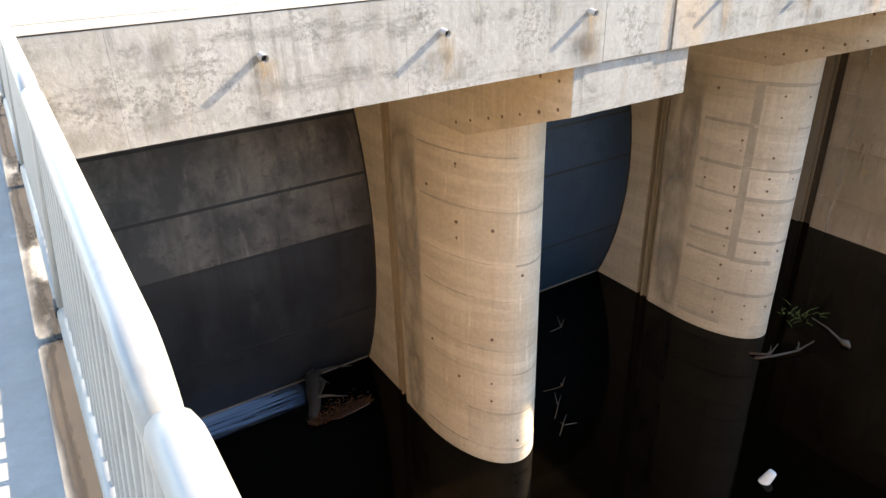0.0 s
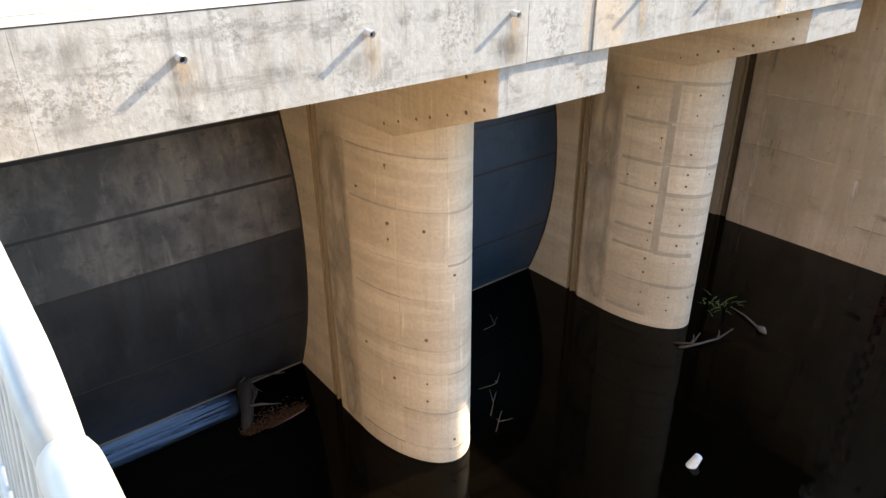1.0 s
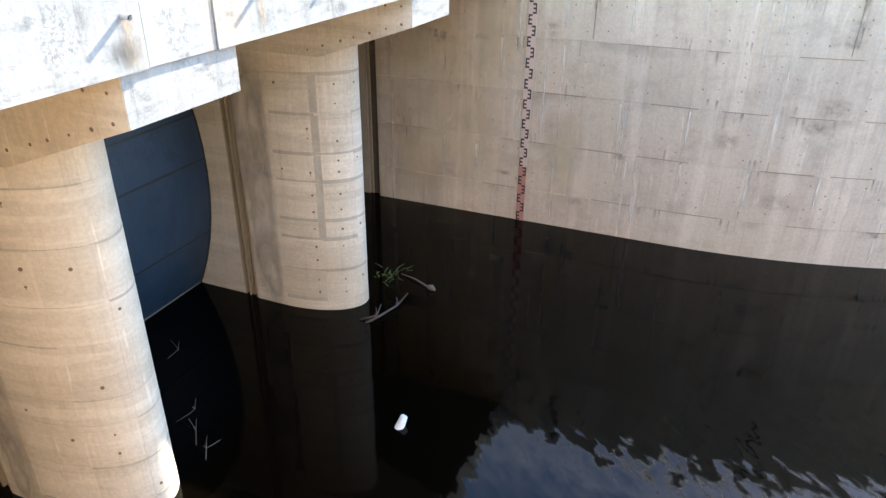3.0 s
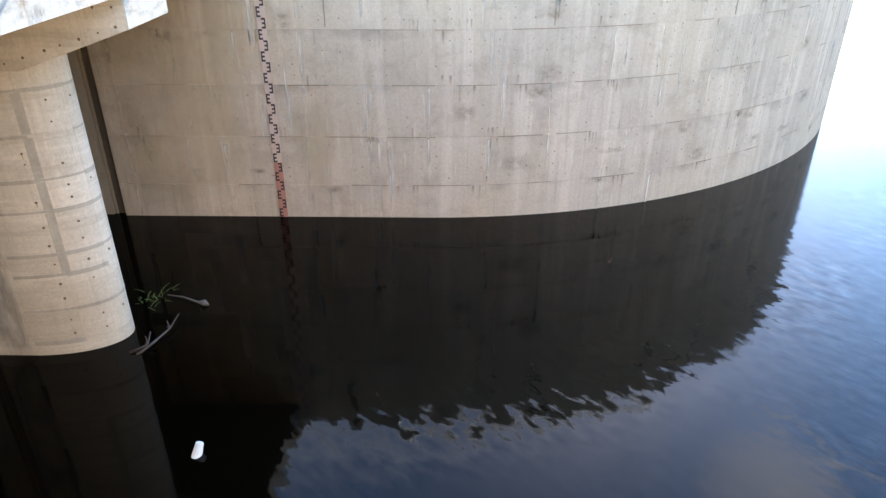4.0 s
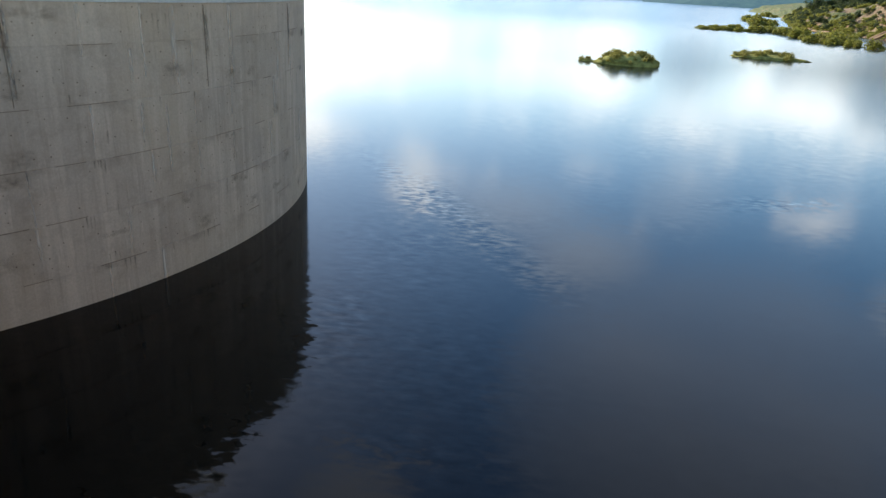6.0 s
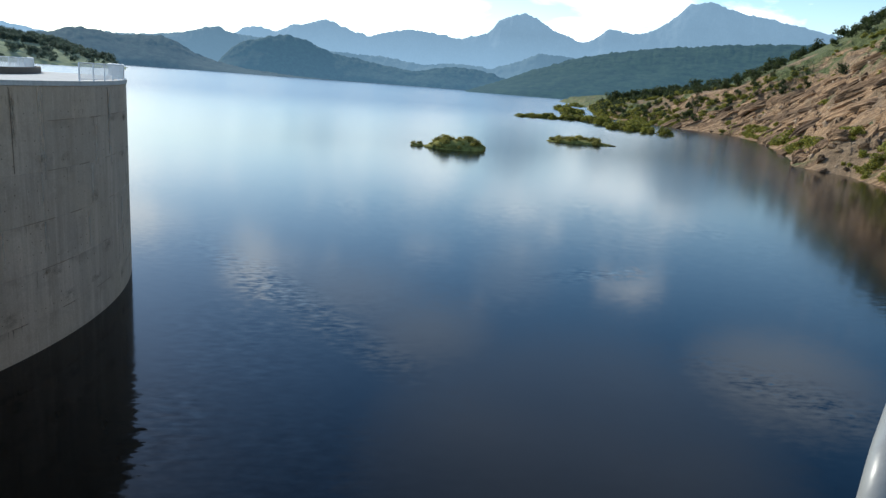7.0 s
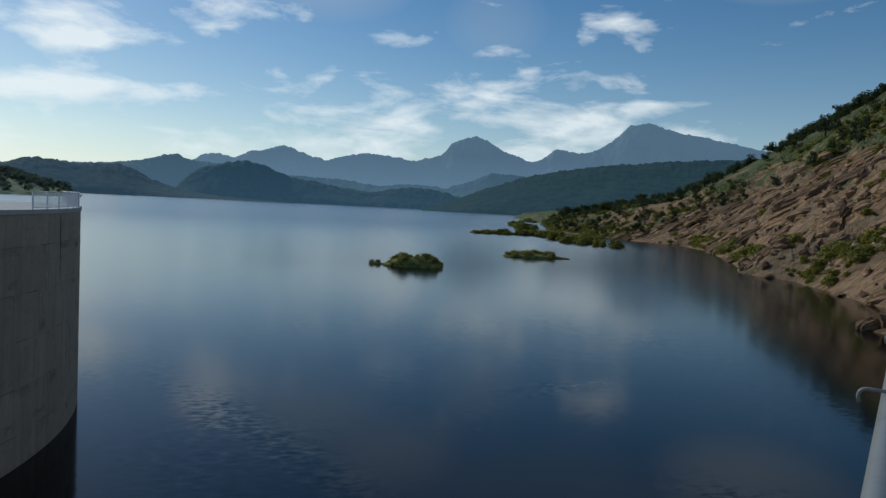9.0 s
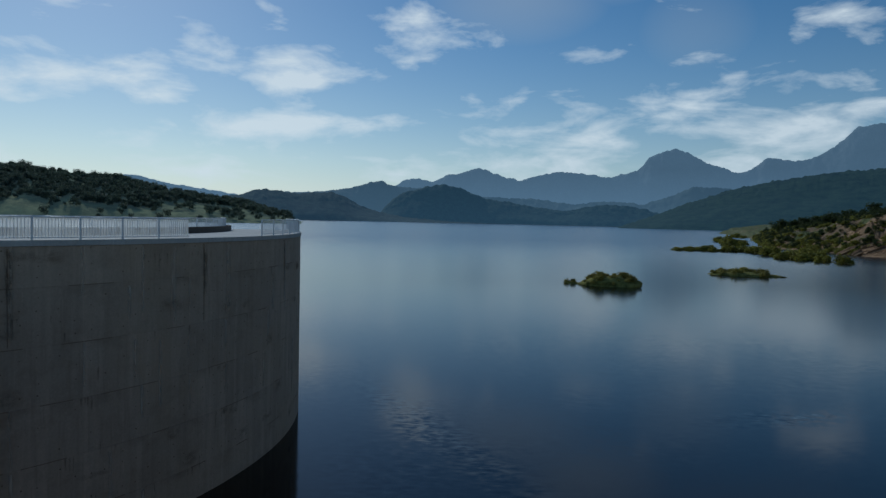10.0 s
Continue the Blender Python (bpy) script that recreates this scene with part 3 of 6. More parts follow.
def rubble_material():
    m, nt, p = material("tan_rubble")
    geo = nt.nodes.new("ShaderNodeNewGeometry")
    col = ramp_node(nt, geo.outputs["Random Per Island"], [(0.0, (0.15, 0.09, 0.048)), (0.5, (0.35, 0.225, 0.125)), (1.0, (0.58, 0.41, 0.26))])
    grain = noise_node(nt, object_coords(nt), 1.2, 7, 0.7)
    col = mix_node(nt, 0.7, col, ramp_node(nt, grain, [(0.35, (0.45,) * 3), (0.6, (1, 1, 1))]), "MULTIPLY")
    nt.links.new(col, p.inputs["Base Color"])
    p.inputs["Roughness"].default_value = 0.95
    nt.links.new(bump_node(nt, grain, 0.8, 0.4), p.inputs["Normal"])
    return m


M["rubble"] = rubble_material()


def slab_material():
    """Brown bedded rock: thin beds along the slab, lichen-grey tops, each slab a tone of its own."""
    m, nt, p = material("bedded_brown_rock")
    co = object_coords(nt)
    beds = noise_node(nt, co, 1.0, 6, 0.7, (0.7, 1.2, 5.0))
    col = ramp_node(nt, beds, [(0.32, (0.10, 0.053, 0.024)), (0.5, (0.37, 0.22, 0.112)), (0.68, (0.58, 0.385, 0.215))])
    grain = noise_node(nt, co, 3.0, 7, 0.75)
    col = mix_node(nt, 0.75, col, ramp_node(nt, grain, [(0.36, (0.35,) * 3), (0.56, (1, 1, 1))]), "MULTIPLY")
    info = nt.nodes.new("ShaderNodeObjectInfo")
    col = mix_node(nt, 1.0, col, ramp_node(nt, info.outputs["Random"], [(0, (0.45, 0.43, 0.42)), (0.5, (0.85, 0.82, 0.8)), (1, (1.35, 1.3, 1.25))]), "MULTIPLY")
    nt.links.new(col, p.inputs["Base Color"])
    p.inputs["Roughness"].default_value = 0.95
    nrm = bump_node(nt, beds, 0.8, 0.4)
    nt.links.new(bump_node(nt, grain, 0.7, 0.25, nrm), p.inputs["Normal"])
    return m


M["slab"] = slab_material()

# ---------------------------------------------------------------- mesh helpers


def part(name, bm, mat, parent=None, label="", smooth=False):
    """Links a bmesh as one mesh object, under a thing where one is given."""
    me = bpy.data.meshes.new(name)
    bm.to_mesh(me)
    bm.free()
    if smooth:
        me.shade_smooth()
    me.materials.append(mat)
    ob = new(name, me)
    if parent:
        ob.parent = parent
    if label:
        tagged(ob, label)
    return ob


def thing(name, label, category, group="", kind="", at=None):
    ob = new(name)
    ob.empty_display_size = 0.2
    if at:
        ob.matrix_basis = at
    return tagged(ob, label, category, group, kind)


def box(bm, x0, x1, y0, y1, z0, z1, bevel=0.0):
    v = [bm.verts.new((x, y, z)) for z in (z0, z1) for x, y in ((x0, y0), (x1, y0), (x1, y1), (x0, y1))]
    fs = [bm.faces.new([v[i] for i in q]) for q in ((3, 2, 1, 0), (4, 5, 6, 7), (0, 1, 5, 4), (1, 2, 6, 5), (2, 3, 7, 6), (3, 0, 4, 7))]
    if bevel:
        es = {e for f in fs for e in f.edges}
        bmesh.ops.bevel(bm, geom=list(es), offset=bevel, segments=1, affect="EDGES")
    return bm


def boxed(*a, **k):
    return box(bmesh.new(), *a, **k)


def prism(points, z0, z1, axis="z"):
    """A polygon (anticlockwise) drawn out along an axis."""
    bm = bmesh.new()
    put = {"z": lambda a, b, c: (a, b, c), "x": lambda a, b, c: (c, a, b)}[axis]
    lo = [bm.verts.new(put(a, b, z0)) for a, b in points]
    hi = [bm.verts.new(put(a, b, z1)) for a, b in points]
    n = len(points)
    bm.faces.new(lo[::-1])
    bm.faces.new(hi)
    for i in range(n):
        bm.faces.new((lo[i], lo[(i + 1) % n], hi[(i + 1) % n], hi[i]))
    bmesh.ops.recalc_face_normals(bm, faces=bm.faces[:])
    return bm


def tube(bm, path, radius, sides=10, caps=True):
    """A round bar along a list of points; radius may be a list."""
    pts = [Vector(p) for p in path]
    rings = []
    up = None
    for i, p in enumerate(pts):
        d = (pts[min(i + 1, len(pts) - 1)] - pts[max(i - 1, 0)]).normalized()
        if up is None:
            up = d.orthogonal().normalized()
        up = (up - d * up.dot(d)).normalized()
        side = d.cross(up)
        r = radius[i] if isinstance(radius, (list, tuple)) else radius
        rings.append([bm.verts.new(p + (up * math.cos(a) + side * math.sin(a)) * r) for a in (2 * math.pi * k / sides for k in range(sides))])
    for a, b in zip(rings, rings[1:]):
        for k in range(sides):
            f = bm.faces.new((a[k], a[(k + 1) % sides], b[(k + 1) % sides], b[k]))
            f.smooth = True
    if caps:
        bm.faces.new(rings[0][::-1])
        bm.faces.new(rings[-1])
    return bm


def corner(centre, start, end, radius, axis_a, axis_b, steps=6):
    """Points on a bend from angle start to end (degrees) in the plane of two axes."""
    c, a, b = Vector(centre), Vector(axis_a), Vector(axis_b)
    out = []
    for i in range(steps + 1):
        t = radians(start + (end - start) * i / steps)
        out.append(c + a * radius * math.cos(t) + b * radius * math.sin(t))
    return out


# ---------------------------------------------------------------- lake
LAKE_BACK = 40.0
bm = bmesh.new()
box_pts = [(-60, -4800), (4800, -4800), (4800, LAKE_BACK), (-60, LAKE_BACK)]
bm.faces.new([bm.verts.new((x, y, 0)) for x, y in box_pts])
tagged(part("water", bm, M["water"]), "dark brown reservoir water with patches of light ripples", "water", kind="structure")

# ---------------------------------------------------------------- spillway walls
DECK = 14.05                      # top of walls and walkways
WALL_X, WALL_Y, WALL_R = 32.6, 1.4, 32.4
WALL_LEN = 17.1 - WALL_Y + WALL_R * radians(78)


def wall_at(s):
    """Place and outward normal on the far wall, s metres from the gate slot."""
    straight = 17.1 - WALL_Y
    if s <= straight:
        return Vector((WALL_X, 17.1 - s, 0)), Vector((-1, 0, 0))
    a = (s - straight) / WALL_R
    n = Vector((-math.cos(a), -math.sin(a), 0))
    return Vector((WALL_X + WALL_R, WALL_Y, 0)) + n * WALL_R, n


def strip_on_wall(s0, s1, z0, z1, back, front, step=1.4):
    """A slab that follows the far wall, from front to back metres behind its face."""
    n = max(1, int(math.ceil((s1 - s0) / step)))
    bm = bmesh.new()
    rows = []
    for i in range(n + 1):
        p, nr = wall_at(s0 + (s1 - s0) * i / n)
        rows.append([bm.verts.new(q) for q in (p - nr * front + Vector((0, 0, z0)), p - nr * front + Vector((0, 0, z1)),
                                               p - nr * back + Vector((0, 0, z1)), p - nr * back + Vector((0, 0, z0)))])
    for a, b in zip(rows, rows[1:]):
        for k in range(4):
            bm.faces.new((a[k], a[(k + 1) % 4], b[(k + 1) % 4], b[k]))
    bm.faces.new(rows[0][::-1])
    bm.faces.new(rows[-1])
    bmesh.ops.recalc_face_normals(bm, faces=bm.faces[:])
    return bm


wall_right = tagged(part("wall_right", strip_on_wall(0, WALL_LEN, -3, DECK - 0.25, 6.5, 0.03), M["wall_core"]),
                    "curved grey-brown concrete guide wall with stained pour joints", "wall", kind="structure")
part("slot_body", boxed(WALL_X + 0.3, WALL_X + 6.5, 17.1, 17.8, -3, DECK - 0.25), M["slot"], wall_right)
part("rear_body", boxed(WALL_X + 0.12, WALL_X + 6.5, 17.8, 32, -3, DECK - 0.25), M["wall_core"], wall_right)
part("coping", strip_on_wall(-0.6, WALL_LEN, DECK - 0.25, DECK, 6.5, -0.06), M["kerb"], wall_right, "pale concrete coping and walkway slab")
part("slot_angle", boxed(WALL_X + 0.22, WALL_X + 0.30, 17.12, 17.24, -3, 12.5), M["steel_slot"], wall_right, "rusty steel slot lining")
part("slot_angle", boxed(WALL_X + 0.22, WALL_X + 0.30, 17.62, 17.74, -3, 12.5), M["steel_slot"], wall_right, "rusty steel slot lining")

ARC = [(-0.03, 9.2), (-0.03, -1.4)] + [(-0.03 - 32.4 * (1 - math.cos(radians(a))), -1.4 - 32.4 * math.sin(radians(a))) for a in range(2, 66, 3)]
LEFT_PLAN = [(-40, 9.2)] + [(-40, ARC[-1][1])] + ARC[::-1]
wall_left = tagged(part("wall_left", prism(LEFT_PLAN, -3, DECK - 0.3), M["wall_core"]),
                   "grey concrete guide wall under the walkway", "wall", kind="structure")
part("rear_body", boxed(-40, -0.03, 9.2, 32, -3, 12.5), M["wall_core"], wall_left)
part("walkway_slab", prism(LEFT_PLAN, DECK - 0.3, DECK + 0.045), M["deck"], wall_left, "worn pale concrete walkway slab")

# ---------------------------------------------------------------- piers
PIER_X, PIER_HALF = (10.23, 21.96), 1.54
NOSE_TIP, NOSE_BACK = 12.33, 15.35


def pier_outline(half, grow=0.0, n=28):
    pts = [(half + grow, 16.7)]
    for i in range(2 * n + 1):
        a = math.pi * i / (2 * n)
        pts.append(((half + grow) * math.cos(a), NOSE_BACK - (NOSE_BACK - NOSE_TIP + grow) * math.sin(a)))
    pts.append((-half - grow, 16.7))
    return pts[::-1]


def shifted(bm, x):
    bmesh.ops.translate(bm, verts=bm.verts[:], vec=(x, 0, 0))
    return bm


PIER_LIFTS = (-2.5, 0.55, 1.9, 3.3, 4.1, 5.7, 6.8, 8.3, 9.75, 12.3)


PIER_COLUMNS = (0, 1, 13, 25, 37, 47, 57, 58)


def pier_panel(i0, i1, z0, z1, proud):
    """One form panel that follows the rounded nose."""
    front, back = pier_outline(PIER_HALF, proud), pier_outline(PIER_HALF, -0.06)
    n = len(front) - 1
    bm = bmesh.new()
    cols = []
    for i in range(i0, i1 + 1):
        shift = 0.002 if i == i0 else (-0.002 if i == i1 else 0.0)
        j = min(max(i + (1 if i == i0 else -1), 0), n)
        way = (Vector(front[j]) - Vector(front[i])).normalized() * abs(shift)
        f, g = Vector(front[i]) + way, Vector(back[i]) + way
        cols.append([bm.verts.new(v) for v in ((f.x, f.y, z0), (f.x, f.y, z1), (g.x, g.y, z1), (g.x, g.y, z0))])
    for a, b in zip(cols, cols[1:]):
        for k in range(4):
            bm.faces.new((a[k], a[(k + 1) % 4], b[(k + 1) % 4], b[k]))
    bm.faces.new(cols[0][::-1])
    bm.faces.new(cols[-1])
    bmesh.ops.recalc_face_normals(bm, faces=bm.faces[:])
    return bm


mortar = random.Random(31)


def build_pier(cx):
    pier = thing("pier", "tall tan concrete pier with a rounded nose in the water", "bridge pier", "spillway piers")
    part("core", shifted(prism(pier_outline(PIER_HALF, -0.03), -3, 12.2), cx), M["pier_core"], pier)
    for z0, z1 in zip(PIER_LIFTS, PIER_LIFTS[1:]):
        for i0, i1 in zip(PIER_COLUMNS, PIER_COLUMNS[1:]):
            part("panel", shifted(pier_panel(i0, i1, z0 + 0.005, z1 - 0.005, -0.004 - 0.003 * ((i0 + int(z0 * 3)) % 3)), cx), M["pier"], pier)
    strong = cx > 15
    for z in PIER_LIFTS[1:-1]:
        for i0, i1 in ((2, 13), (13, 25), (25, 38)):
            if mortar.random() < (0.9 if strong else 0.3):
                tall = mortar.uniform(0.07, 0.15) if strong else mortar.uniform(0.03, 0.06)
                part("mortar_band", shifted(pier_panel(i0, i1, z - tall * mortar.uniform(0.5, 0.9), z + tall * 0.4, 0.003), cx), M["mortar"], pier, "grey mortar band along a pour joint")
    if strong:
        for z0, z1 in zip(PIER_LIFTS[3:], PIER_LIFTS[4:-1]):
            part("mortar_band", shifted(pier_panel(12, 14, z0 + 0.05, z1 - 0.07, 0.002), cx), M["mortar"], pier, "grey mortar band along an upright joint")
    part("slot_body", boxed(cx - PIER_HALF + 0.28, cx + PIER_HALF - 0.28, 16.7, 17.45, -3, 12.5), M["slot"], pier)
    part("rear_body", boxed(cx - PIER_HALF + 0.13, cx + PIER_HALF - 0.13, 17.45, 32, -3, 12.5, bevel=0.02), M["pier"], pier)
    for sx in (-1, 1):
        for y0, y1, d in ((16.73, 16.83, 0.0), (17.0, 17.05, 0.1), (17.12, 17.2, 0.02), (17.39, 17.44, 0.06)):
            a = cx + sx * (PIER_HALF - 0.28)
            b = cx + sx * (PIER_HALF - 0.06 - d)
            part("slot_angle", boxed(min(a, b), max(a, b), y0, y1, -3, 12.45), M["steel_slot"], pier, "rusty brown steel slot lining")
    # bracket that carries the beams: sloping underside, upright front
    side = [(9.385, 12.57), (9.385, 11.63), (12.9, 10.42), (16.6, 10.42), (16.6, 12.57)]
    part("bracket", shifted(prism(side, -PIER_HALF, PIER_HALF, "x"), cx), M["pier"], pier, "tan concrete bracket with rust-stained tie holes")
    part("bracket_face", boxed(cx - PIER_HALF + 0.005, cx + PIER_HALF - 0.005, 9.376, 9.385, 11.635, 12.57), M["bridge"], pier, "whitish front face with dark rain streaks")
    part("head_block", boxed(cx - 0.9, cx + 0.92, 9.322, 24.0, 12.58, 14.09, bevel=0.015), M["bridge"], pier, "whitish concrete pier head between the beams")
    return pier


for cx in PIER_X:
    build_pier(cx)

# ---------------------------------------------------------------- gates
GATE_Y, GATE_Z, GATE_R = 30.7, 5.45, 12.15
GATE_SEAMS = (-1.5, 2.75, 6.0, 7.75, 9.6, 12.3)


def gate_strip(x0, x1, z0, z1, r0, r1, n=8):
    a0, a1 = (math.asin((z - GATE_Z) / GATE_R) for z in (z0, z1))
    bm = bmesh.new()
    rows = []
    for i in range(n + 1):
        a = a0 + (a1 - a0) * i / n
        rows.append([bm.verts.new((x, GATE_Y - r * math.cos(a), GATE_Z + r * math.sin(a))) for x, r in ((x0, r1), (x1, r1), (x1, r0), (x0, r0))])
    for a, b in zip(rows, rows[1:]):
        for k in range(4):
            f = bm.faces.new((a[k], a[(k + 1) % 4], b[(k + 1) % 4], b[k]))
    bm.faces.new(rows[0][::-1])
    bm.faces.new(rows[-1])
    bmesh.ops.recalc_face_normals(bm, faces=bm.faces[:])
    return bm


def build_gate(x0, x1, mats, label):
    gate = thing("radial_gate", label, "sluice gate", "spillway gates")
    plates = []
    for z0, z1, mat in zip(GATE_SEAMS, GATE_SEAMS[1:], mats):
        plates.append(part("skin_plate", gate_strip(x0 + 0.06, x1 - 0.06, z0 + 0.022, z1 - 0.022, GATE_R - 0.06, GATE_R), M[mat], gate))
    for z, plate in zip(GATE_SEAMS[1:-1], plates):
        part("seam_strip", gate_strip(x0 + 0.08, x1 - 0.08, z - 0.06, z + 0.03, GATE_R - 0.03, GATE_R + 0.012, 2), M["seam_gate"], plate, "dark weld seam across the skin plate")
    part("waterline_crust", gate_strip(x0 + 0.07, x1 - 0.07, -0.1, 0.075, GATE_R - 0.03, GATE_R + 0.014, 2), M["crust"], gate, "pale dried crust along the waterline")
    part("backing", gate_strip(x0 + 0.08, x1 - 0.08, -1.5, 12.3, GATE_R - 0.3, GATE_R - 0.06, 14), M["seal"], gate)
    for a in (x0, x1 - 0.06):
        part("side_seal", gate_strip(a, a + 0.06, -1.5, 12.3, GATE_R - 0.1, GATE_R + 0.04, 14), M["seal"], gate, "dark rubber side seal")
    return gate


SLOT = PIER_HALF - 0.13
build_gate(0.0, PIER_X[0] - SLOT, ("gate_wet", "gate_wet", "gate_grey", "gate_grey", "gate_grey"),
           "curved steel gate in weathered dark grey paint, damp below")
build_gate(PIER_X[0] + SLOT, PIER_X[1] - SLOT, ("gate_blue",) * 5, "curved steel gate in dark blue paint")
build_gate(PIER_X[1] + SLOT, WALL_X + 0.12, ("gate_wet", "gate_grey", "gate_grey", "gate_grey", "gate_grey"), "curved steel gate in dark grey paint")

# ---------------------------------------------------------------- bridge
BRIDGE_Y = 9.30


def build_beam(x0, x1):
    beam = thing("bridge_beam", "whitish weathered concrete bridge beam with grey mould runs", "bridge beam", "bridge beams")
    # beams carried back unseen to y 24 to keep the sun off the gates
    part("web", boxed(x0, x1, BRIDGE_Y + 0.02, 24.0, 12.59, 14.06), M["bridge"], beam)
    n = max(1, int(round((x1 - max(x0, -3.0)) / 4.7)))
    xa = max(x0, -3.0)
    for i in range(n):
        a, b = xa + (x1 - xa) * i / n, xa + (x1 - xa) * (i + 1) / n
        for z0, z1 in ((12.585, 14.06),):
            part("face_panel", boxed(a + 0.001, b - 0.001, BRIDGE_Y - random.uniform(0, 0.002), BRIDGE_Y + 0.02, z0, z1 - 0.002), M["bridge"], beam)
    part("deck_edge", boxed(x0, x1, BRIDGE_Y - 0.012, 24.0, 14.075, 14.17, bevel=0.008), M["kerb"], beam, "thin projecting slab edge")
    part("kerb", boxed(x0, x1, BRIDGE_Y + 0.08, BRIDGE_Y + 0.5, 14.17, 14.42, bevel=0.02), M["kerb"], beam, "pale concrete kerb")
    return beam


BEAMS = ((-40.0, 9.31), (11.17, PIER_X[1] - 0.92), (PIER_X[1] + 0.94, WALL_X + 0.02))
for x0, x1 in BEAMS:
    build_beam(x0, x1)
for cx in PIER_X:
    joint = thing("deck_joint", "pale concrete deck strip over the pier", "deck slab", "deck joints")
    part("slab", boxed(cx - 0.9, cx + 0.92, BRIDGE_Y + 0.05, 24.0, 14.1, 14.17), M["kerb"], joint)
    part("kerb", boxed(cx - 0.9, cx + 0.92, BRIDGE_Y + 0.09, BRIDGE_Y + 0.49, 14.17, 14.42), M["kerb"], joint)


def build_drain(x, z):
    drain = thing("drain_pipe", "short grey drain pipe jutting from the beam face", "pipe", "bridge drains")
    bm = tube(bmesh.new(), [(x, BRIDGE_Y + 0.1, z + 0.03), (x, BRIDGE_Y - 0.16, z)], 0.055, 12, False)
    tube(bm, [(x, BRIDGE_Y - 0.16, z), (x, BRIDGE_Y + 0.1, z + 0.03)], 0.044, 12, False)
    pipe = part("pipe", bm, M["pipe"], drain)
    # black disc put in for the shade inside the bore
    part("bore", tube(bmesh.new(), [(x, BRIDGE_Y - 0.1, z), (x, BRIDGE_Y - 0.09, z)], 0.043, 12), M["black"], pipe, "black disc standing in for the shade inside the pipe")
    return drain


for x in (0.1, 2.96, 5.85, 8.92, 12.6, 15.4, 18.2, 20.6, 24.6, 27.4, 30.2):
    build_drain(x, 13.50)

# ---------------------------------------------------------------- railings


def build_railing(length, group, label):
    """One straight length of railing from the origin along +x, 1 m high."""
    r = thing("railing", label, "railing", group)
    part("top_rail", tube(bmesh.new(), [(0, 0, 0.99), (length, 0, 0.99)], 0.03, 8), M["rail_far"], r)
    part("bottom_rail", tube(bmesh.new(), [(0, 0, 0.1), (length, 0, 0.1)], 0.022, 6), M["rail_far"], r)
    part("post", boxed(-0.035, 0.035, -0.035, 0.035, 0, 0.99), M["rail_far"], r)
    n = int(round(length / 0.135))
    rod = tube(bmesh.new(), [(0, 0, 0.1), (0, 0, 0.98)], 0.011, 5, False)
    first = part("baluster", rod, M["rail_far"], r)
    for i in range(1, n):
        o = first if i == 1 else new("baluster", first.data)
        o.parent = r
        o.matrix_basis = pose(length * i / n, 0, 0)
    return r


def place_railing(points, group, label, first=[None]):
    """Lengths of railing from point to point; copies of the first."""
    if first[0] is None:
        first[0] = build_railing(2.0, group, label)
        model, fresh = first[0], True
    else:
        model, fresh = first[0], False
    for p, q in zip(points, points[1:]):
        d = q - p
        m = Matrix.Translation(p) @ Matrix.Rotation(math.atan2(d.y, d.x), 4, "Z") @ Matrix.Diagonal((d.length / 2.0, 1, 1, 1))
        if fresh:
            model.matrix_basis, fresh = m, False
            o = model
        else:
            o = copy_thing(model, m)
            o.matrix_basis = m
        tagged(o, label, "railing", group)


def along_wall(s0, s1, back):
    n = max(1, int(round((s1 - s0) / 2.0)))
    out = []
    for i in range(n + 1):
        p, nr = wall_at(s0 + (s1 - s0) * i / n)
        out.append(p - nr * back + Vector((0, 0, DECK)))
    return out


# added translucent sheet, thinned by noise, brightens the gaps between the bars
M["backing_sheet"], nt, p = material("white_wire_mesh")
p.inputs["Base Color"].default_value = (0.8, 0.8, 0.78, 1)
holes, glow, lit = nt.nodes.new("ShaderNodeBsdfTransparent"), nt.nodes.new("ShaderNodeBsdfTranslucent"), nt.nodes.new("ShaderNodeMixShader")
weave, net_co = nt.nodes.new("ShaderNodeMixShader"), object_coords(nt)
glow.inputs["Color"].default_value = (0.85, 0.85, 0.83, 1)
lit.inputs[0].default_value = 0.6
nt.links.new(p.outputs[0], lit.inputs[1]); nt.links.new(glow.outputs[0], lit.inputs[2])
nt.links.new(ramp_node(nt, noise_node(nt, net_co, 1.0, 4, 0.6, (6, 1, 0.6)), [(0.35, (0.3,) * 3), (0.65, (0.62,) * 3)]), weave.inputs[0])
nt.links.new(holes.outputs[0], weave.inputs[1]); nt.links.new(lit.outputs[0], weave.inputs[2])
nt.links.new(weave.outputs[0], nt.nodes["Material Output"].inputs["Surface"])
backing_sheet = thing("railing_mesh", "translucent white sheet added behind the railing bars to brighten the gaps", "wire mesh")
part("mesh", strip_on_wall(14, 31.0, DECK + 0.06, DECK + 0.98, 0.19, 0.186, 2.0), M["backing_sheet"], backing_sheet)
FRONT = "pale grey steel railing along the edge of the curved wall"
place_railing(along_wall(0.2, 31.0, 0.12), "guide wall railing", FRONT)
place_railing(along_wall(38.2, WALL_LEN - 0.6, 0.12), "guide wall railing", FRONT)
place_railing(along_wall(12, WALL_LEN - 0.6, 5.9), "back railing", "pale grey steel railing on the back edge of the walkway")
kerb = thing("walkway_kerb", "concrete kerb along the back of the walkway, coloured dark for its shaded side", "kerb")
part("kerb", strip_on_wall(14, WALL_LEN - 2, DECK + 0.004, DECK + 0.42, 5.75, 5.45), M["kerb_dark"], kerb)
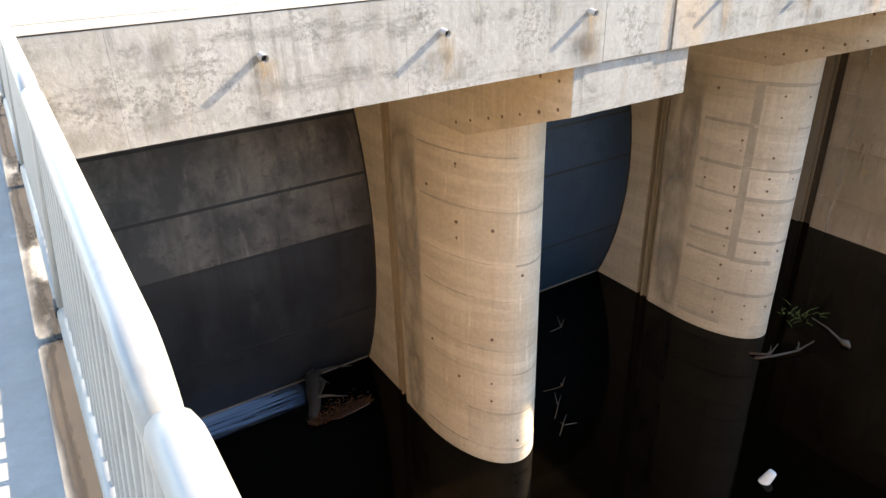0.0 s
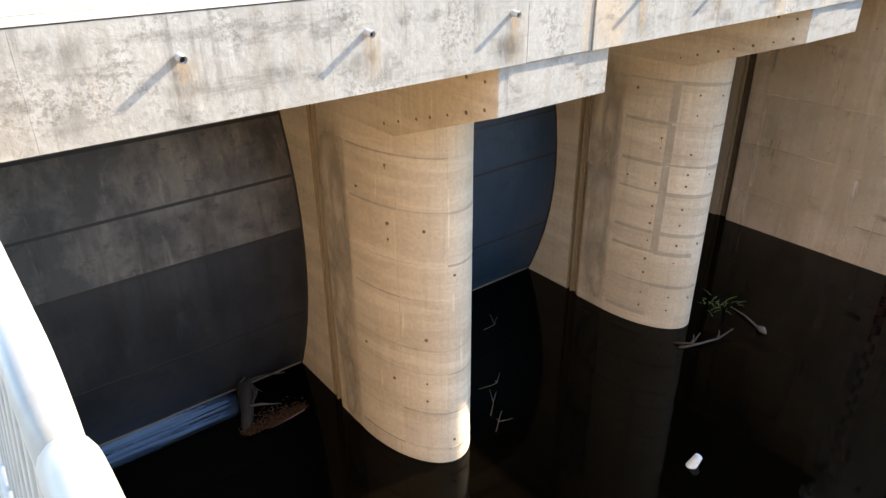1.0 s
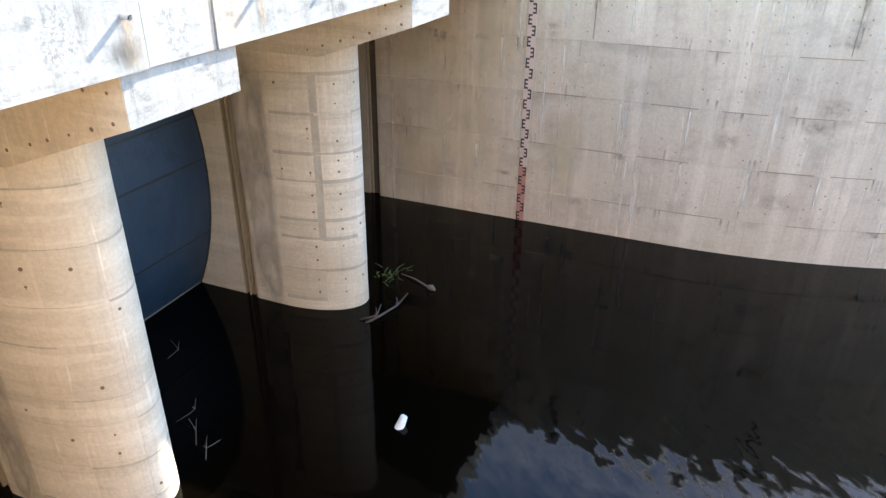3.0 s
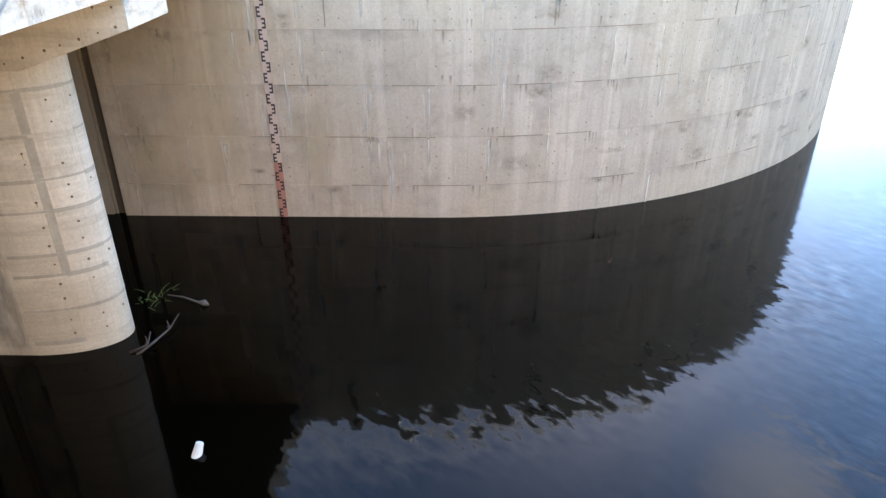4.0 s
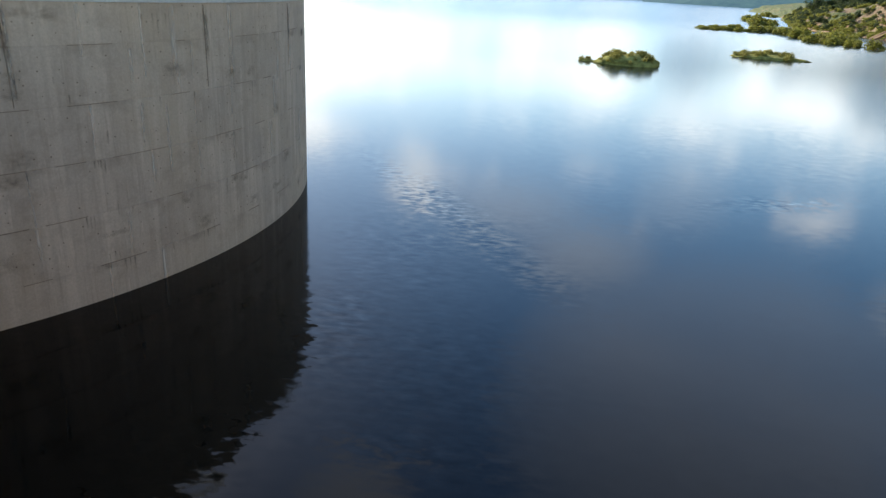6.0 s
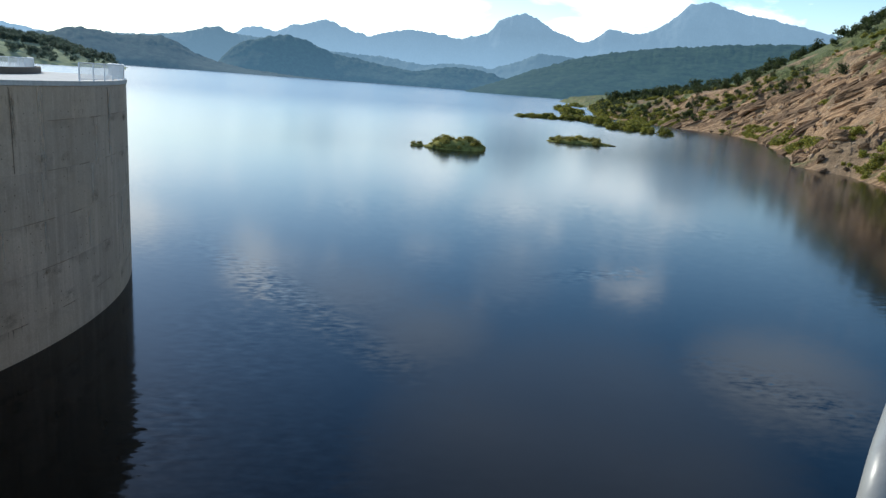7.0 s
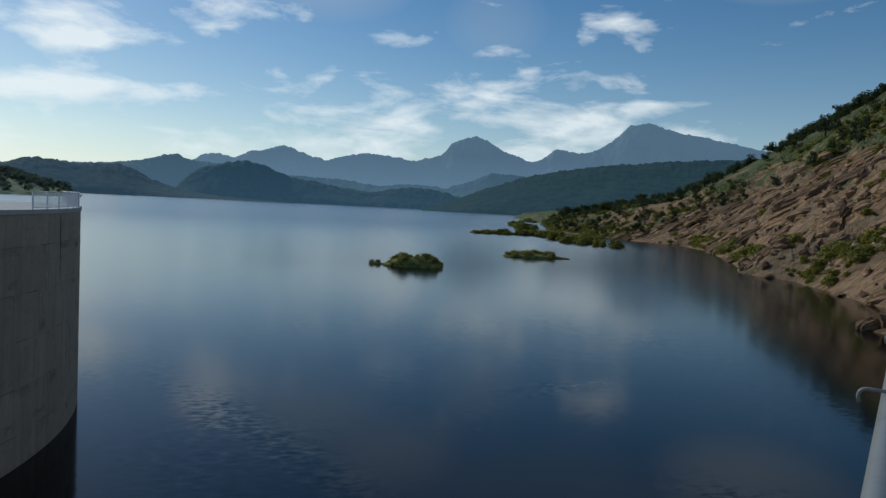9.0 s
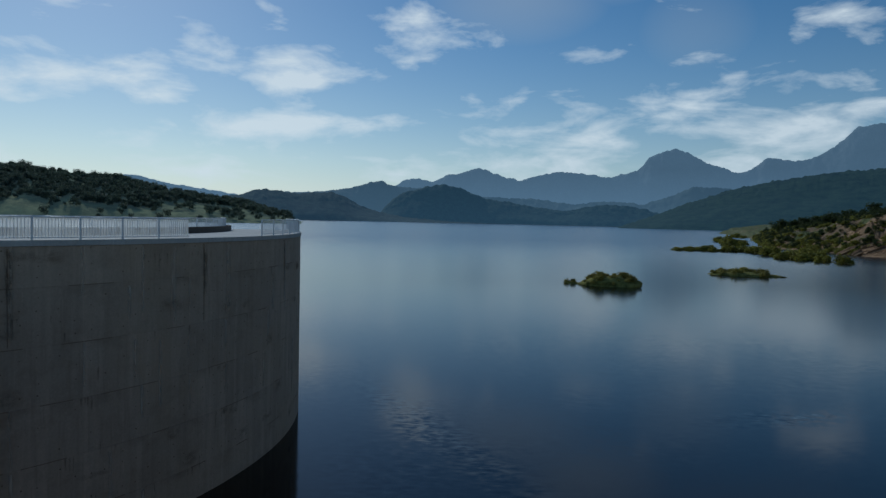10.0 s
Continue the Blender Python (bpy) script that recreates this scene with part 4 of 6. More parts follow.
for x0, x1 in BEAMS:
    x0 = max(x0, -6.0)
    n = int(round((x1 - x0) / 2.0))
    place_railing([Vector((x0 + 0.1 + (x1 - x0 - 0.2) * i / n, BRIDGE_Y + 0.3, 14.42)) for i in range(n + 1)],
                  "bridge railing", "pale grey steel railing on the bridge kerb")

RAIL_X, RAIL_FOOT = 0.045, -0.03      # the railing leans out a little


BEND, BEND_R = -1.4, 32.4            # the walkway edge turns away beyond this point


def edge_at(s):
    """Place on the walkway edge s metres along it, and its bearing."""
    if s >= BEND:
        return Vector((0, s, 0)), 0.0
    a = (BEND - s) / BEND_R
    return Vector((BEND_R * (math.cos(a) - 1), BEND - BEND_R * math.sin(a), 0)), -a


def near_panel(s0, s1):
    """A framed panel of the walkway railing: one bent tube with round corners and upright bars."""
    top, low, r = 14.875, 14.2, 0.10
    p, q = edge_at(s0)[0], edge_at(s1)[0]
    y0, y1 = 0.0, (q - p).length
    panel = thing("walkway_railing", "white-painted tubular steel railing panel with rounded corners", "railing", "walkway railing",
                  at=Matrix.Translation(p) @ Matrix.Rotation(-math.atan2((q - p).x, (q - p).y), 4, "Z"))
    Y, Z = (0, 1, 0), (0, 0, 1)
    path = [(RAIL_FOOT, y0, low)] + corner((RAIL_X, y0 + r, top - r), 180, 90, r, Y, Z) + corner((RAIL_X, y1 - r, top - r), 90, 0, r, Y, Z) + [(RAIL_FOOT, y1, low)]
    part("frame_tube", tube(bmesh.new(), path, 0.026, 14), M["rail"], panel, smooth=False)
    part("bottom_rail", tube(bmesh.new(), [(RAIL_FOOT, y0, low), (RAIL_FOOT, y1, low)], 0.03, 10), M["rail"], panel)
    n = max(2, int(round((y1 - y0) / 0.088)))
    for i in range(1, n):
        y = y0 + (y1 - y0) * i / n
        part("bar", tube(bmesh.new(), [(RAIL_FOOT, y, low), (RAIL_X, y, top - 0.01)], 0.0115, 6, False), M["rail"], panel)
    return panel


JOINTS = (-12.2, -10.6, -9.0, -7.4, -5.8, -4.2, -2.6, -0.92, 0.64, 2.2, 3.8, 5.4, 7.1, 8.9)
for a, b in zip(JOINTS, JOINTS[1:]):
    near_panel(a + 0.028, b - 0.028)
for s in JOINTS:
    at, turn = edge_at(s)
    post = thing("railing_post", "white-painted steel railing post with a black clamp", "railing post", "walkway railing posts", at=Matrix.Translation(at) @ Matrix.Rotation(turn, 4, "Z"))
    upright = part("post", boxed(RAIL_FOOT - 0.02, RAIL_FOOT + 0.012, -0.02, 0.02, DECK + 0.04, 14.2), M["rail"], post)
    part("clamp", tube(bmesh.new(), [(RAIL_FOOT, -0.04, 14.2), (RAIL_FOOT, 0.04, 14.2)], 0.034, 10), M["black"], upright, "black clamp round the bottom rail")
for s in (-2.02, -3.15):
    at, turn = edge_at(s)
    hook = thing("rail_hook", "small white bent-wire hook on the railing tube", "hook", "railing hooks", at=Matrix.Translation(at) @ Matrix.Rotation(turn, 4, "Z"))
    path = [(RAIL_X - 0.01, 0, 14.9)] + corner((RAIL_X + 0.045, 0, 14.88), 90, -10, 0.02, (1, 0, 0), (0, 0, 1)) + [(RAIL_X + 0.062, 0, 14.862)]
    part("wire", tube(bmesh.new(), path, 0.0045, 8), M["rail"], hook)

# ---------------------------------------------------------------- land
SHORE = [(-90, -100), (-30, -112), (-3, -117), (2.5, -121), (-5, -128), (-3, -150), (4, -163), (8, -173), (13.5, -188), (23, -207), (37, -223), (45.3, -257), (75.7, -350), (107, -415), (150, -440),
         (242, -526), (436, -908), (1016, -1845), (1500, -2600)]


def shore_distance(px, py):
    """Metres inland (positive) from the shore line, for arrays of points."""
    best = np.full(px.shape, 1e9)
    for (ax, ay), (bx, by) in zip(SHORE, SHORE[1:]):
        dx, dy = bx - ax, by - ay
        t = np.clip(((px - ax) * dx + (py - ay) * dy) / (dx * dx + dy * dy), 0, 1)
        best = np.minimum(best, np.hypot(px - ax - t * dx, py - ay - t * dy))
    edge = np.interp(-py, [-p[1] for p in SHORE], [p[0] for p in SHORE])
    return np.where((px < edge) & (py < SHORE[0][1]), best, -best)


def fbm(x, y, z=0.0, octaves=5):
    return noise.fractal((x, y, z), 0.9, 2.1, octaves)


def ridged(x, y, z, octaves=4):
    v, amp, f = 0.0, 1.0, 1.0
    for k in range(octaves):
        v += amp * (1.0 - 2.2 * abs(noise.noise((x * f, y * f, z + 3.1 * k))))
        amp, f = amp * 0.55, f * 2.15
    return v


TOP_AT = (-0.1, -0.02, 0.035, 0.095, 0.178, 0.268, 0.42, 0.6)
TOPS = (175, 150, 126, 102, 64, 36, 17, 10)   # the hill rises away from the open lake


def blocks(x, y, z):
    """Broken slabs: each block of rock has a level and a tilt of its own."""
    p = noise.voronoi((x, y, z))[1][0]
    q = noise.cell_vector((p[0] * 37.1, p[1] * 37.1, p[2] * 37.1 + 5.5))
    return (q[0] - 0.5) * 1.5 + (x - p[0]) * (q[1] - 0.7) * 1.2 + (y - p[1]) * (q[2] - 0.5) * 1.2


def saw(v, rise):
    """A ledge profile: a long back and a short broken face."""
    f = v - math.floor(v)
    return f / rise if f < rise else (1 - f) / (1 - rise)


def land_height(x, y, d):
    """A rocky slope of tilted beds that end in ledges, with smooth earth between them."""
    if d < -14:
        return -4.0
    ramp = float(np.interp(-x / y, (0.03, 0.17, 0.25), (0.84, 0.74, 0.58))) * d if d > 0 else 0.35 * d
    crag = 0.0
    if d > -6:
        grow = min(1.0, (d + 6) / 18)
        wide = fbm(x * 0.03 + y * 0.012, y * 0.018, 1.0, 5)
        rock = max(0.12, min(1.0, 0.62 + 1.5 * noise.noise((x * 0.028, y * 0.028, 14.0))))
        run = 0.35 * x - 0.94 * y + 0.35 * ramp
        bend = noise.noise((x * 0.02, y * 0.02, 8.0))
        bedded = float(np.interp(-y, (230, 320), (0.25, 1.0)))
        ledge = 5.0 * saw(run / 23 + 1.1 * bend + 0.35 * noise.noise((x * 0.06, y * 0.06, 3.0)), 0.2) * (0.5 + 0.6 * noise.noise((x * 0.05, y * 0.03, 21.0)))
        ledge += 1.9 * saw(run / 8.7 + 1.6 * bend + 0.5 * noise.noise((x * 0.12, y * 0.12, 5.0)), 0.25)
        slab = blocks(x * 0.055 + y * 0.03, y * 0.04 - x * 0.02, 2.0) + 0.6 * blocks(x * 0.16 + y * 0.05, y * 0.12 - x * 0.04, 6.0)
        crag = grow * (5.0 * wide + 1.6 * ridged(x * 0.04 + y * 0.025, y * 0.024 - x * 0.012, 4.0, 5) + rock * (0.8 * bedded * ledge + (2.4 - 1.2 * bedded) * slab) - 2.0)
        crag += grow * 0.35 * fbm(x * 0.4, y * 0.4, 9.0, 3)
    top = float(np.interp(-x / y, TOP_AT, TOPS)) + 5 * fbm(x * 0.012, y * 0.012, 7.0)
    h = ramp + crag
    return h if h < top * 0.75 else top * 0.75 + (h - top * 0.75) * 0.2


# the land is laid out in rings round the bridge, closest together near the lake
reach = [105.0]
while reach[-1] < 1550:
    reach.append(reach[-1] * (1.0062 if reach[-1] < 620 else 1.03))
bearing = [radians(-140 + 2.0 * i) for i in range(24)] + [radians(-92 + 0.11 * i) for i in range(355)]
RR, AA = np.meshgrid(np.array(reach), np.array(bearing), indexing="ij")
GX, GY = RR * np.cos(AA), RR * np.sin(AA)
DIST = shore_distance(GX, GY)
points = [(x, y, land_height(x, y, d)) for x, y, d in zip(GX.ravel().tolist(), GY.ravel().tolist(), DIST.ravel().tolist())]
wide = len(bearing)
quads = [(j * wide + i, j * wide + i + 1, (j + 1) * wide + i + 1, (j + 1) * wide + i) for j in range(len(reach) - 1) for i in range(wide - 1)
         if max(points[j * wide + i][2], points[j * wide + i + 1][2], points[(j + 1) * wide + i][2], points[(j + 1) * wide + i + 1][2]) > -3.9]
land = bpy.data.meshes.new("ground")
land.from_pydata(points, [], quads)
land.materials.append(M["ground"])
tagged(new("ground", land), "steep rocky brown hillside with scrub above the water", "hillside", kind="structure")


def ridge(name, dist, depth, crest, mat, label, rough, seed, smooth=True):
    """A hill or range: crest is a list of (bearing from +x, rise) in degrees seen from the bridge; it falls off to both sides."""
    az = [c[0] for c in crest][::-1]
    el = [c[1] for c in crest][::-1]
    n = max(40, int((az[-1] - az[0]) / 0.1))
    rows = [1.4 * k / 26 for k in range(27)]
    crag = dist * math.tan(radians(0.11))
    verts = []
    for u in rows:
        k = float(np.interp(u, (0.0, 0.12, 0.45, 0.8, 1.0, 1.15, 1.4), (-0.08, 0.16, 0.5, 0.84, 1.0, 0.85, 0.4)))
        for i in range(n + 1):
            a = az[0] + (az[-1] - az[0]) * i / n
            e = sum(float(np.interp(a + d, az, el)) for d in (-0.2, -0.07, 0.07, 0.2)) / 4 if smooth else float(np.interp(a, az, el))
            r = dist - depth + depth * u
            h = 15.3 + dist * math.tan(radians(e))
            q = (a * 0.55, u * depth / dist * 32, seed)
            wob = noise.fractal(q, 0.75, 2.1, 7)
            spur = ridged(a * 0.3, u * depth / dist * 14, seed + 5, 3)
            edge = min(1.0, abs(u - 1.0) * 5)
            z = h * k + rough * h * (0.11 * wob * (0.6 + 0.4 * edge) + 0.05 * spur * edge) + (crag * (noise.fractal((a * 2.2, u * depth / dist * 126, seed + 9), 0.6, 2.2, 5)) if u > 0.6 else 0)
            rr = r * (1 + 0.006 * wob)
            verts.append((rr * math.cos(radians(a)), rr * math.sin(radians(a)), max(z, -6.0) if u > 0 else -6.0))
    w = n + 1
    faces = [(j * w + i, j * w + i + 1, (j + 1) * w + i + 1, (j + 1) * w + i) for j in range(len(rows) - 1) for i in range(n)]
    me = bpy.data.meshes.new(name)
    me.from_pydata(verts, [], faces)
    me.shade_smooth()
    me.materials.append(mat)
    return tagged(new(name, me), label, "mountain" if "mountain" in name else "hill", kind="structure")


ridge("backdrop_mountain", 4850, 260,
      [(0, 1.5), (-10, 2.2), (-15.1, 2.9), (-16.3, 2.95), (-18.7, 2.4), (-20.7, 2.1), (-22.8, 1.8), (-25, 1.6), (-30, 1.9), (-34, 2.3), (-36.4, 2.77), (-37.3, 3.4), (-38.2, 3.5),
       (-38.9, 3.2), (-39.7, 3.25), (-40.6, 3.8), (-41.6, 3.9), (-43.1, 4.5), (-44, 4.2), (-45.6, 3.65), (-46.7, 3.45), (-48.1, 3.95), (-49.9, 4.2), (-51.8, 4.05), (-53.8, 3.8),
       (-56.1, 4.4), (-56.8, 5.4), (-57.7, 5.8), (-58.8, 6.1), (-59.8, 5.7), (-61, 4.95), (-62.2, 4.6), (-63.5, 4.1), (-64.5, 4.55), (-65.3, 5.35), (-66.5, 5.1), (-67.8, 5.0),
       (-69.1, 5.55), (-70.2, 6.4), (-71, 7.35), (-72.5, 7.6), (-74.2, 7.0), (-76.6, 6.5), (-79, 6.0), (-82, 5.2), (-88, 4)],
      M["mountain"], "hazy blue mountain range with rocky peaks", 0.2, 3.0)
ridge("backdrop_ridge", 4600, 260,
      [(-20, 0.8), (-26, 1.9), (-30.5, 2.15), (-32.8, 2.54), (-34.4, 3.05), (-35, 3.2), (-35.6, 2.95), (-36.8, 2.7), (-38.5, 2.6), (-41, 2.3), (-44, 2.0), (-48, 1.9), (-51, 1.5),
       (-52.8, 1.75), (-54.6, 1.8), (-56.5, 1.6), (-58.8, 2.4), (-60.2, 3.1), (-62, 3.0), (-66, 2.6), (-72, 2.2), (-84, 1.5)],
      M["ridge_mid"], "hazed blue-green forested ridge beyond the lake", 0.3, 8.0)
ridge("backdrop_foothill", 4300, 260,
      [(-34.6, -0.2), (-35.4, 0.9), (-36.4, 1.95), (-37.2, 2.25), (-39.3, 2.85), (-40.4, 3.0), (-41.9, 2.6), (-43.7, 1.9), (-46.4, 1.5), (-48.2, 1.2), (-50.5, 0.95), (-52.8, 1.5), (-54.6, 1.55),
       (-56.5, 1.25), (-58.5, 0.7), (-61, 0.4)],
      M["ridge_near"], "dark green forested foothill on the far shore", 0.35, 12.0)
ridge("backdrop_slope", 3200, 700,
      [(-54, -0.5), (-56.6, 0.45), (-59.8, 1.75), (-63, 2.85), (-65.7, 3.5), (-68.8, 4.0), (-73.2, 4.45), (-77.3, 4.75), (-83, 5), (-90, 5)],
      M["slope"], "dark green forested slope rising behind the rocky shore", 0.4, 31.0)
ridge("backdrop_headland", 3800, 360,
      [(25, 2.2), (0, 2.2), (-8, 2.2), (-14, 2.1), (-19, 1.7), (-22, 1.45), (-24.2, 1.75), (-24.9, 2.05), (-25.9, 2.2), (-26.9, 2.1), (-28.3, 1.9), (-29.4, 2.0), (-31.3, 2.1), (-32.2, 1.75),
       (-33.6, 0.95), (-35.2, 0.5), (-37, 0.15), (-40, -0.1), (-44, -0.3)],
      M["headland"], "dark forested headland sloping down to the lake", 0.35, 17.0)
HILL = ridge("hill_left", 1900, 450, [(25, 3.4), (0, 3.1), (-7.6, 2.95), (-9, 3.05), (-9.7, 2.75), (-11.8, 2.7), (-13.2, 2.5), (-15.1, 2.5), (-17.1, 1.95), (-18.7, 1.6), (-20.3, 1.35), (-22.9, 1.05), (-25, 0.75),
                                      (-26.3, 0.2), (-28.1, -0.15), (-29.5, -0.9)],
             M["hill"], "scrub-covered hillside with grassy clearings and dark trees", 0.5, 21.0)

# ---------------------------------------------------------------- bushes and trees


def crown_mesh(name, lumps, leaves, size, mat, seed):
    """A crown of small leaf clumps round several lumps, with gaps and an uneven edge."""
    rnd = random.Random(seed)
    verts, faces = [], []
    for _ in range(leaves):
        cx, cy, cz, rr = rnd.choice(lumps)
        d = Vector((rnd.gauss(0, 1), rnd.gauss(0, 1), rnd.gauss(0.25, 0.9))).normalized()
        p = Vector((cx, cy, cz)) + d * rr * rnd.uniform(0.55, 1.08)
        if p.z < 0.03:
            p.z = rnd.uniform(0.03, 0.25)
        n = (d + Vector((rnd.gauss(0, 0.5), rnd.gauss(0, 0.5), rnd.gauss(0.3, 0.5)))).normalized()
        a = n.orthogonal().normalized()
        b = n.cross(a)
        t = rnd.uniform(0, 6.28)
        a, b = a * math.cos(t) + b * math.sin(t), b * math.cos(t) - a * math.sin(t)
        s = size * rnd.uniform(0.6, 1.4)
        k = len(verts)
        verts += [p - a * s, p - b * s * 0.55 + n * s * 0.12, p + a * s, p + b * s * 0.55 + n * s * 0.12]
        faces.append((k, k + 1, k + 2, k + 3))
    me = bpy.data.meshes.new(name)
    me.from_pydata(verts, [], faces)
    me.materials.append(mat)
    return me


def build_plant(name, label, category, group, height, width, leaves, mat, seed, trunk):
    rnd = random.Random(seed)
    plant = thing(name, label, category, group)
    lumps = []
    for i in range(9):
        a = rnd.uniform(0, 6.28)
        r = rnd.uniform(0, 0.36) * width
        z = height * rnd.uniform(trunk + 0.12, 0.82)
        lumps.append((r * math.cos(a), r * math.sin(a), z, rnd.uniform(0.16, 0.27) * width))
    bm = bmesh.new()
    tube(bm, [(0, 0, -0.5), (0.02 * width, 0.01, height * 0.35), (-0.01 * width, 0.03 * width, height * 0.75)], [0.035 * height, 0.026 * height, 0.008 * height], 6)
    for cx, cy, cz, rr in lumps[:5]:
        tube(bm, [(0, 0, height * (trunk + 0.08)), (cx * 0.6, cy * 0.6, cz * 0.85), (cx, cy, cz)], [0.018 * height, 0.012 * height, 0.004 * height], 5)
    part("trunk", bm, M["bark"], plant)
    crown = new("crown", crown_mesh("crown", lumps, leaves, width * 0.065, mat, seed + 1))
    crown.parent = plant
    return plant


BUSHES = [build_plant("bush", "low olive-green bush at the water's edge", "bush", "lakeside bushes", 2.2, 3.4, 520, M["leaf"], 40 + i, 0.05) for i in range(3)]
TREES = [build_plant("tree", "dark green tree on the hillside", "tree", "hillside trees", 6.0, 6.2, 340, M["leaf_dark"], 60 + i, 0.2) for i in range(3)]
PALE = [build_plant("bush", "low yellow-olive bush on the islet", "bush", "islet bushes", 1.5, 3.4, 420, M["leaf_pale"], 80 + i, 0.02) for i in range(2)]
used = set()


def plant_at(models, x, y, z, scale, rnd, label=""):
    model = models[rnd.randrange(len(models))]
    m = Matrix.Translation((x, y, z)) @ Matrix.Rotation(rnd.uniform(0, 6.28), 4, "Z") @ Matrix.Diagonal((scale * rnd.uniform(0.85, 1.3), scale * rnd.uniform(0.85, 1.3), scale * (rnd.uniform(0.6, 1.05) if models is BUSHES else 1), 1))
    if model.name not in used:
        used.add(model.name)
        o = model
    else:
        o = copy_thing(model, m)
    o.matrix_basis = m
    if label:
        tagged(o, label)
    return o


class Thicket:
    """Many plants joined into one mesh."""

    def __init__(self, name, label, mat):
        self.name, self.label, self.mat, self.verts = name, label, mat, []

    def add(self, models, x, y, z, scale, rnd):
        model = models[rnd.randrange(len(models))]
        me = [c for c in model.children if c.name.startswith("crown")][0].data
        co = np.empty(len(me.vertices) * 3)
        me.vertices.foreach_get("co", co)
        co = co.reshape(-1, 3)
        a = rnd.uniform(0, 6.28)
        turn = np.array(((math.cos(a), -math.sin(a), 0), (math.sin(a), math.cos(a), 0), (0, 0, 1)))
        co = (co * np.array((scale * rnd.uniform(0.85, 1.3), scale * rnd.uniform(0.85, 1.3), scale * (rnd.uniform(0.5, 0.75) if models is BUSHES else 1)))) @ turn.T + np.array((x, y, z))
        self.verts.append(co)

    def done(self):
        me = bpy.data.meshes.new(self.name)
        pts = np.concatenate(self.verts)
        quads = np.arange(len(pts)).reshape(-1, 4)
        me.from_pydata(pts.tolist(), [], quads.tolist())
        me.materials.append(self.mat)
        return tagged(new(self.name, me), self.label, "vegetation", kind="stuff")


def build_island(cx, cy, along, across, height, turn, name, label, bushes, seed, big):
    rnd = random.Random(seed)
    bm = bmesh.new()
    bmesh.ops.create_icosphere(bm, subdivisions=4, radius=1.0)
    for v in bm.verts:
        k = 1 + 0.22 * noise.fractal((v.co.x * 2, v.co.y * 2, v.co.z * 2 + seed), 0.8, 2, 4)
        v.co = Vector((v.co.x * along * k, v.co.y * across * k, v.co.z * height * k - 0.25))
    ob = part(name, bm, M["scrub_soil"], smooth=True)
    ob.matrix_basis = pose(cx, cy, 0, 0, 0, turn)
    tagged(ob, label, "island")
    c, s = math.cos(radians(turn)), math.sin(radians(turn))
    for _ in range(bushes):
        a, r = rnd.uniform(0, 6.28), math.sqrt(rnd.random()) * 0.92
        u, v = along * r * math.cos(a), across * r * math.sin(a)
        z = max(0.0, height * math.sqrt(max(0, 1 - r * r)) - 0.5)
        plant_at(PALE, cx + u * c - v * s, cy + u * s + v * c, z, big * rnd.uniform(0.45, 1.25), rnd)


build_island(103, -142.5, 7.6, 5.0, 2.7, 36, "islet", "small islet covered in low olive-green scrub", 46, 5, 0.62)
build_island(111.2, -138.2, 2.8, 1.6, 0.7, 20, "islet", "tiny scrubby hump beside the islet", 8, 15, 0.5)
build_island(103, -212, 10.5, 6.0, 1.5, 27, "islet", "low flat islet with sparse green scrub", 44, 9, 0.72)

rnd = random.Random(17)
# flooded bushes off the shore
for x0, y0, x1, y1, n, big in ((231, -376, 206, -402, 26, 1.7), (206, -400, 212, -435, 18, 1.9), (205, -420, 140, -352, 44, 2.3), (150, -350, 113, -322, 20, 1.9), (330, -640, 250, -500, 24, 2.8), (430, -880, 500, -980, 10, 2.4)):
    for _ in range(n):
        k = rnd.random()
        plant_at(BUSHES, x0 + (x1 - x0) * k + rnd.gauss(0, 5), y0 + (y1 - y0) * k + rnd.gauss(0, 5), -0.3, big * rnd.uniform(0.55, 1.2), rnd, "flooded green bush standing in shallow water")


def on_land(x, y):
    d = float(shore_distance(np.array([x]), np.array([y]))[0])
    return d, land_height(x, y, d)


scrub = Thicket("scrub", "green scrub scattered over the rocky slope", M["leaf"])
woods = Thicket("woodland", "dark green trees along the hilltops", M["leaf_dark"])
count = 0
for _ in range(6200):
    y = -rnd.uniform(160, 800)
    sx = float(np.interp(-y, [-p[1] for p in SHORE], [p[0] for p in SHORE]))
    x = sx - (rnd.uniform(0, 24) if rnd.random() < 0.35 else rnd.uniform(20, 260))
    d, h = on_land(x, y)
    if d < 0.5 or h < 0.2:
        continue
    patch = noise.noise((x * 0.02, y * 0.02, 2.0)) + 0.5 * noise.noise((x * 0.07, y * 0.07, 5.0))
    if d > 14 and patch < (0.16 if h < 60 else 0.05):
        continue
    if d <= 14 and patch < -0.1:
        continue
    if -x / y > 0.14 and h > 6 and y > -470 and rnd.random() < 0.9:
        continue
    if 14 < d and h < 34 and y > -420 and rnd.random() < 0.45:
        continue
    if h > 0.7 * float(np.interp(-x / y, TOP_AT, TOPS)):
        if 0.12 < -x / y < 0.34 and rnd.random() < 0.8:
            continue
        woods.add(TREES, x, y, h - 0.6, rnd.uniform(0.8, 1.7), rnd)
    elif count < 120 and y > -340 and d < 30:
        count += 1
        plant_at(BUSHES, x, y, h - 0.5, rnd.uniform(0.7, 1.7), rnd, "green scrub bush on the rocky slope")
    else:
        scrub.add(BUSHES, x, y, h - 0.4, rnd.uniform(0.7, 1.8), rnd)

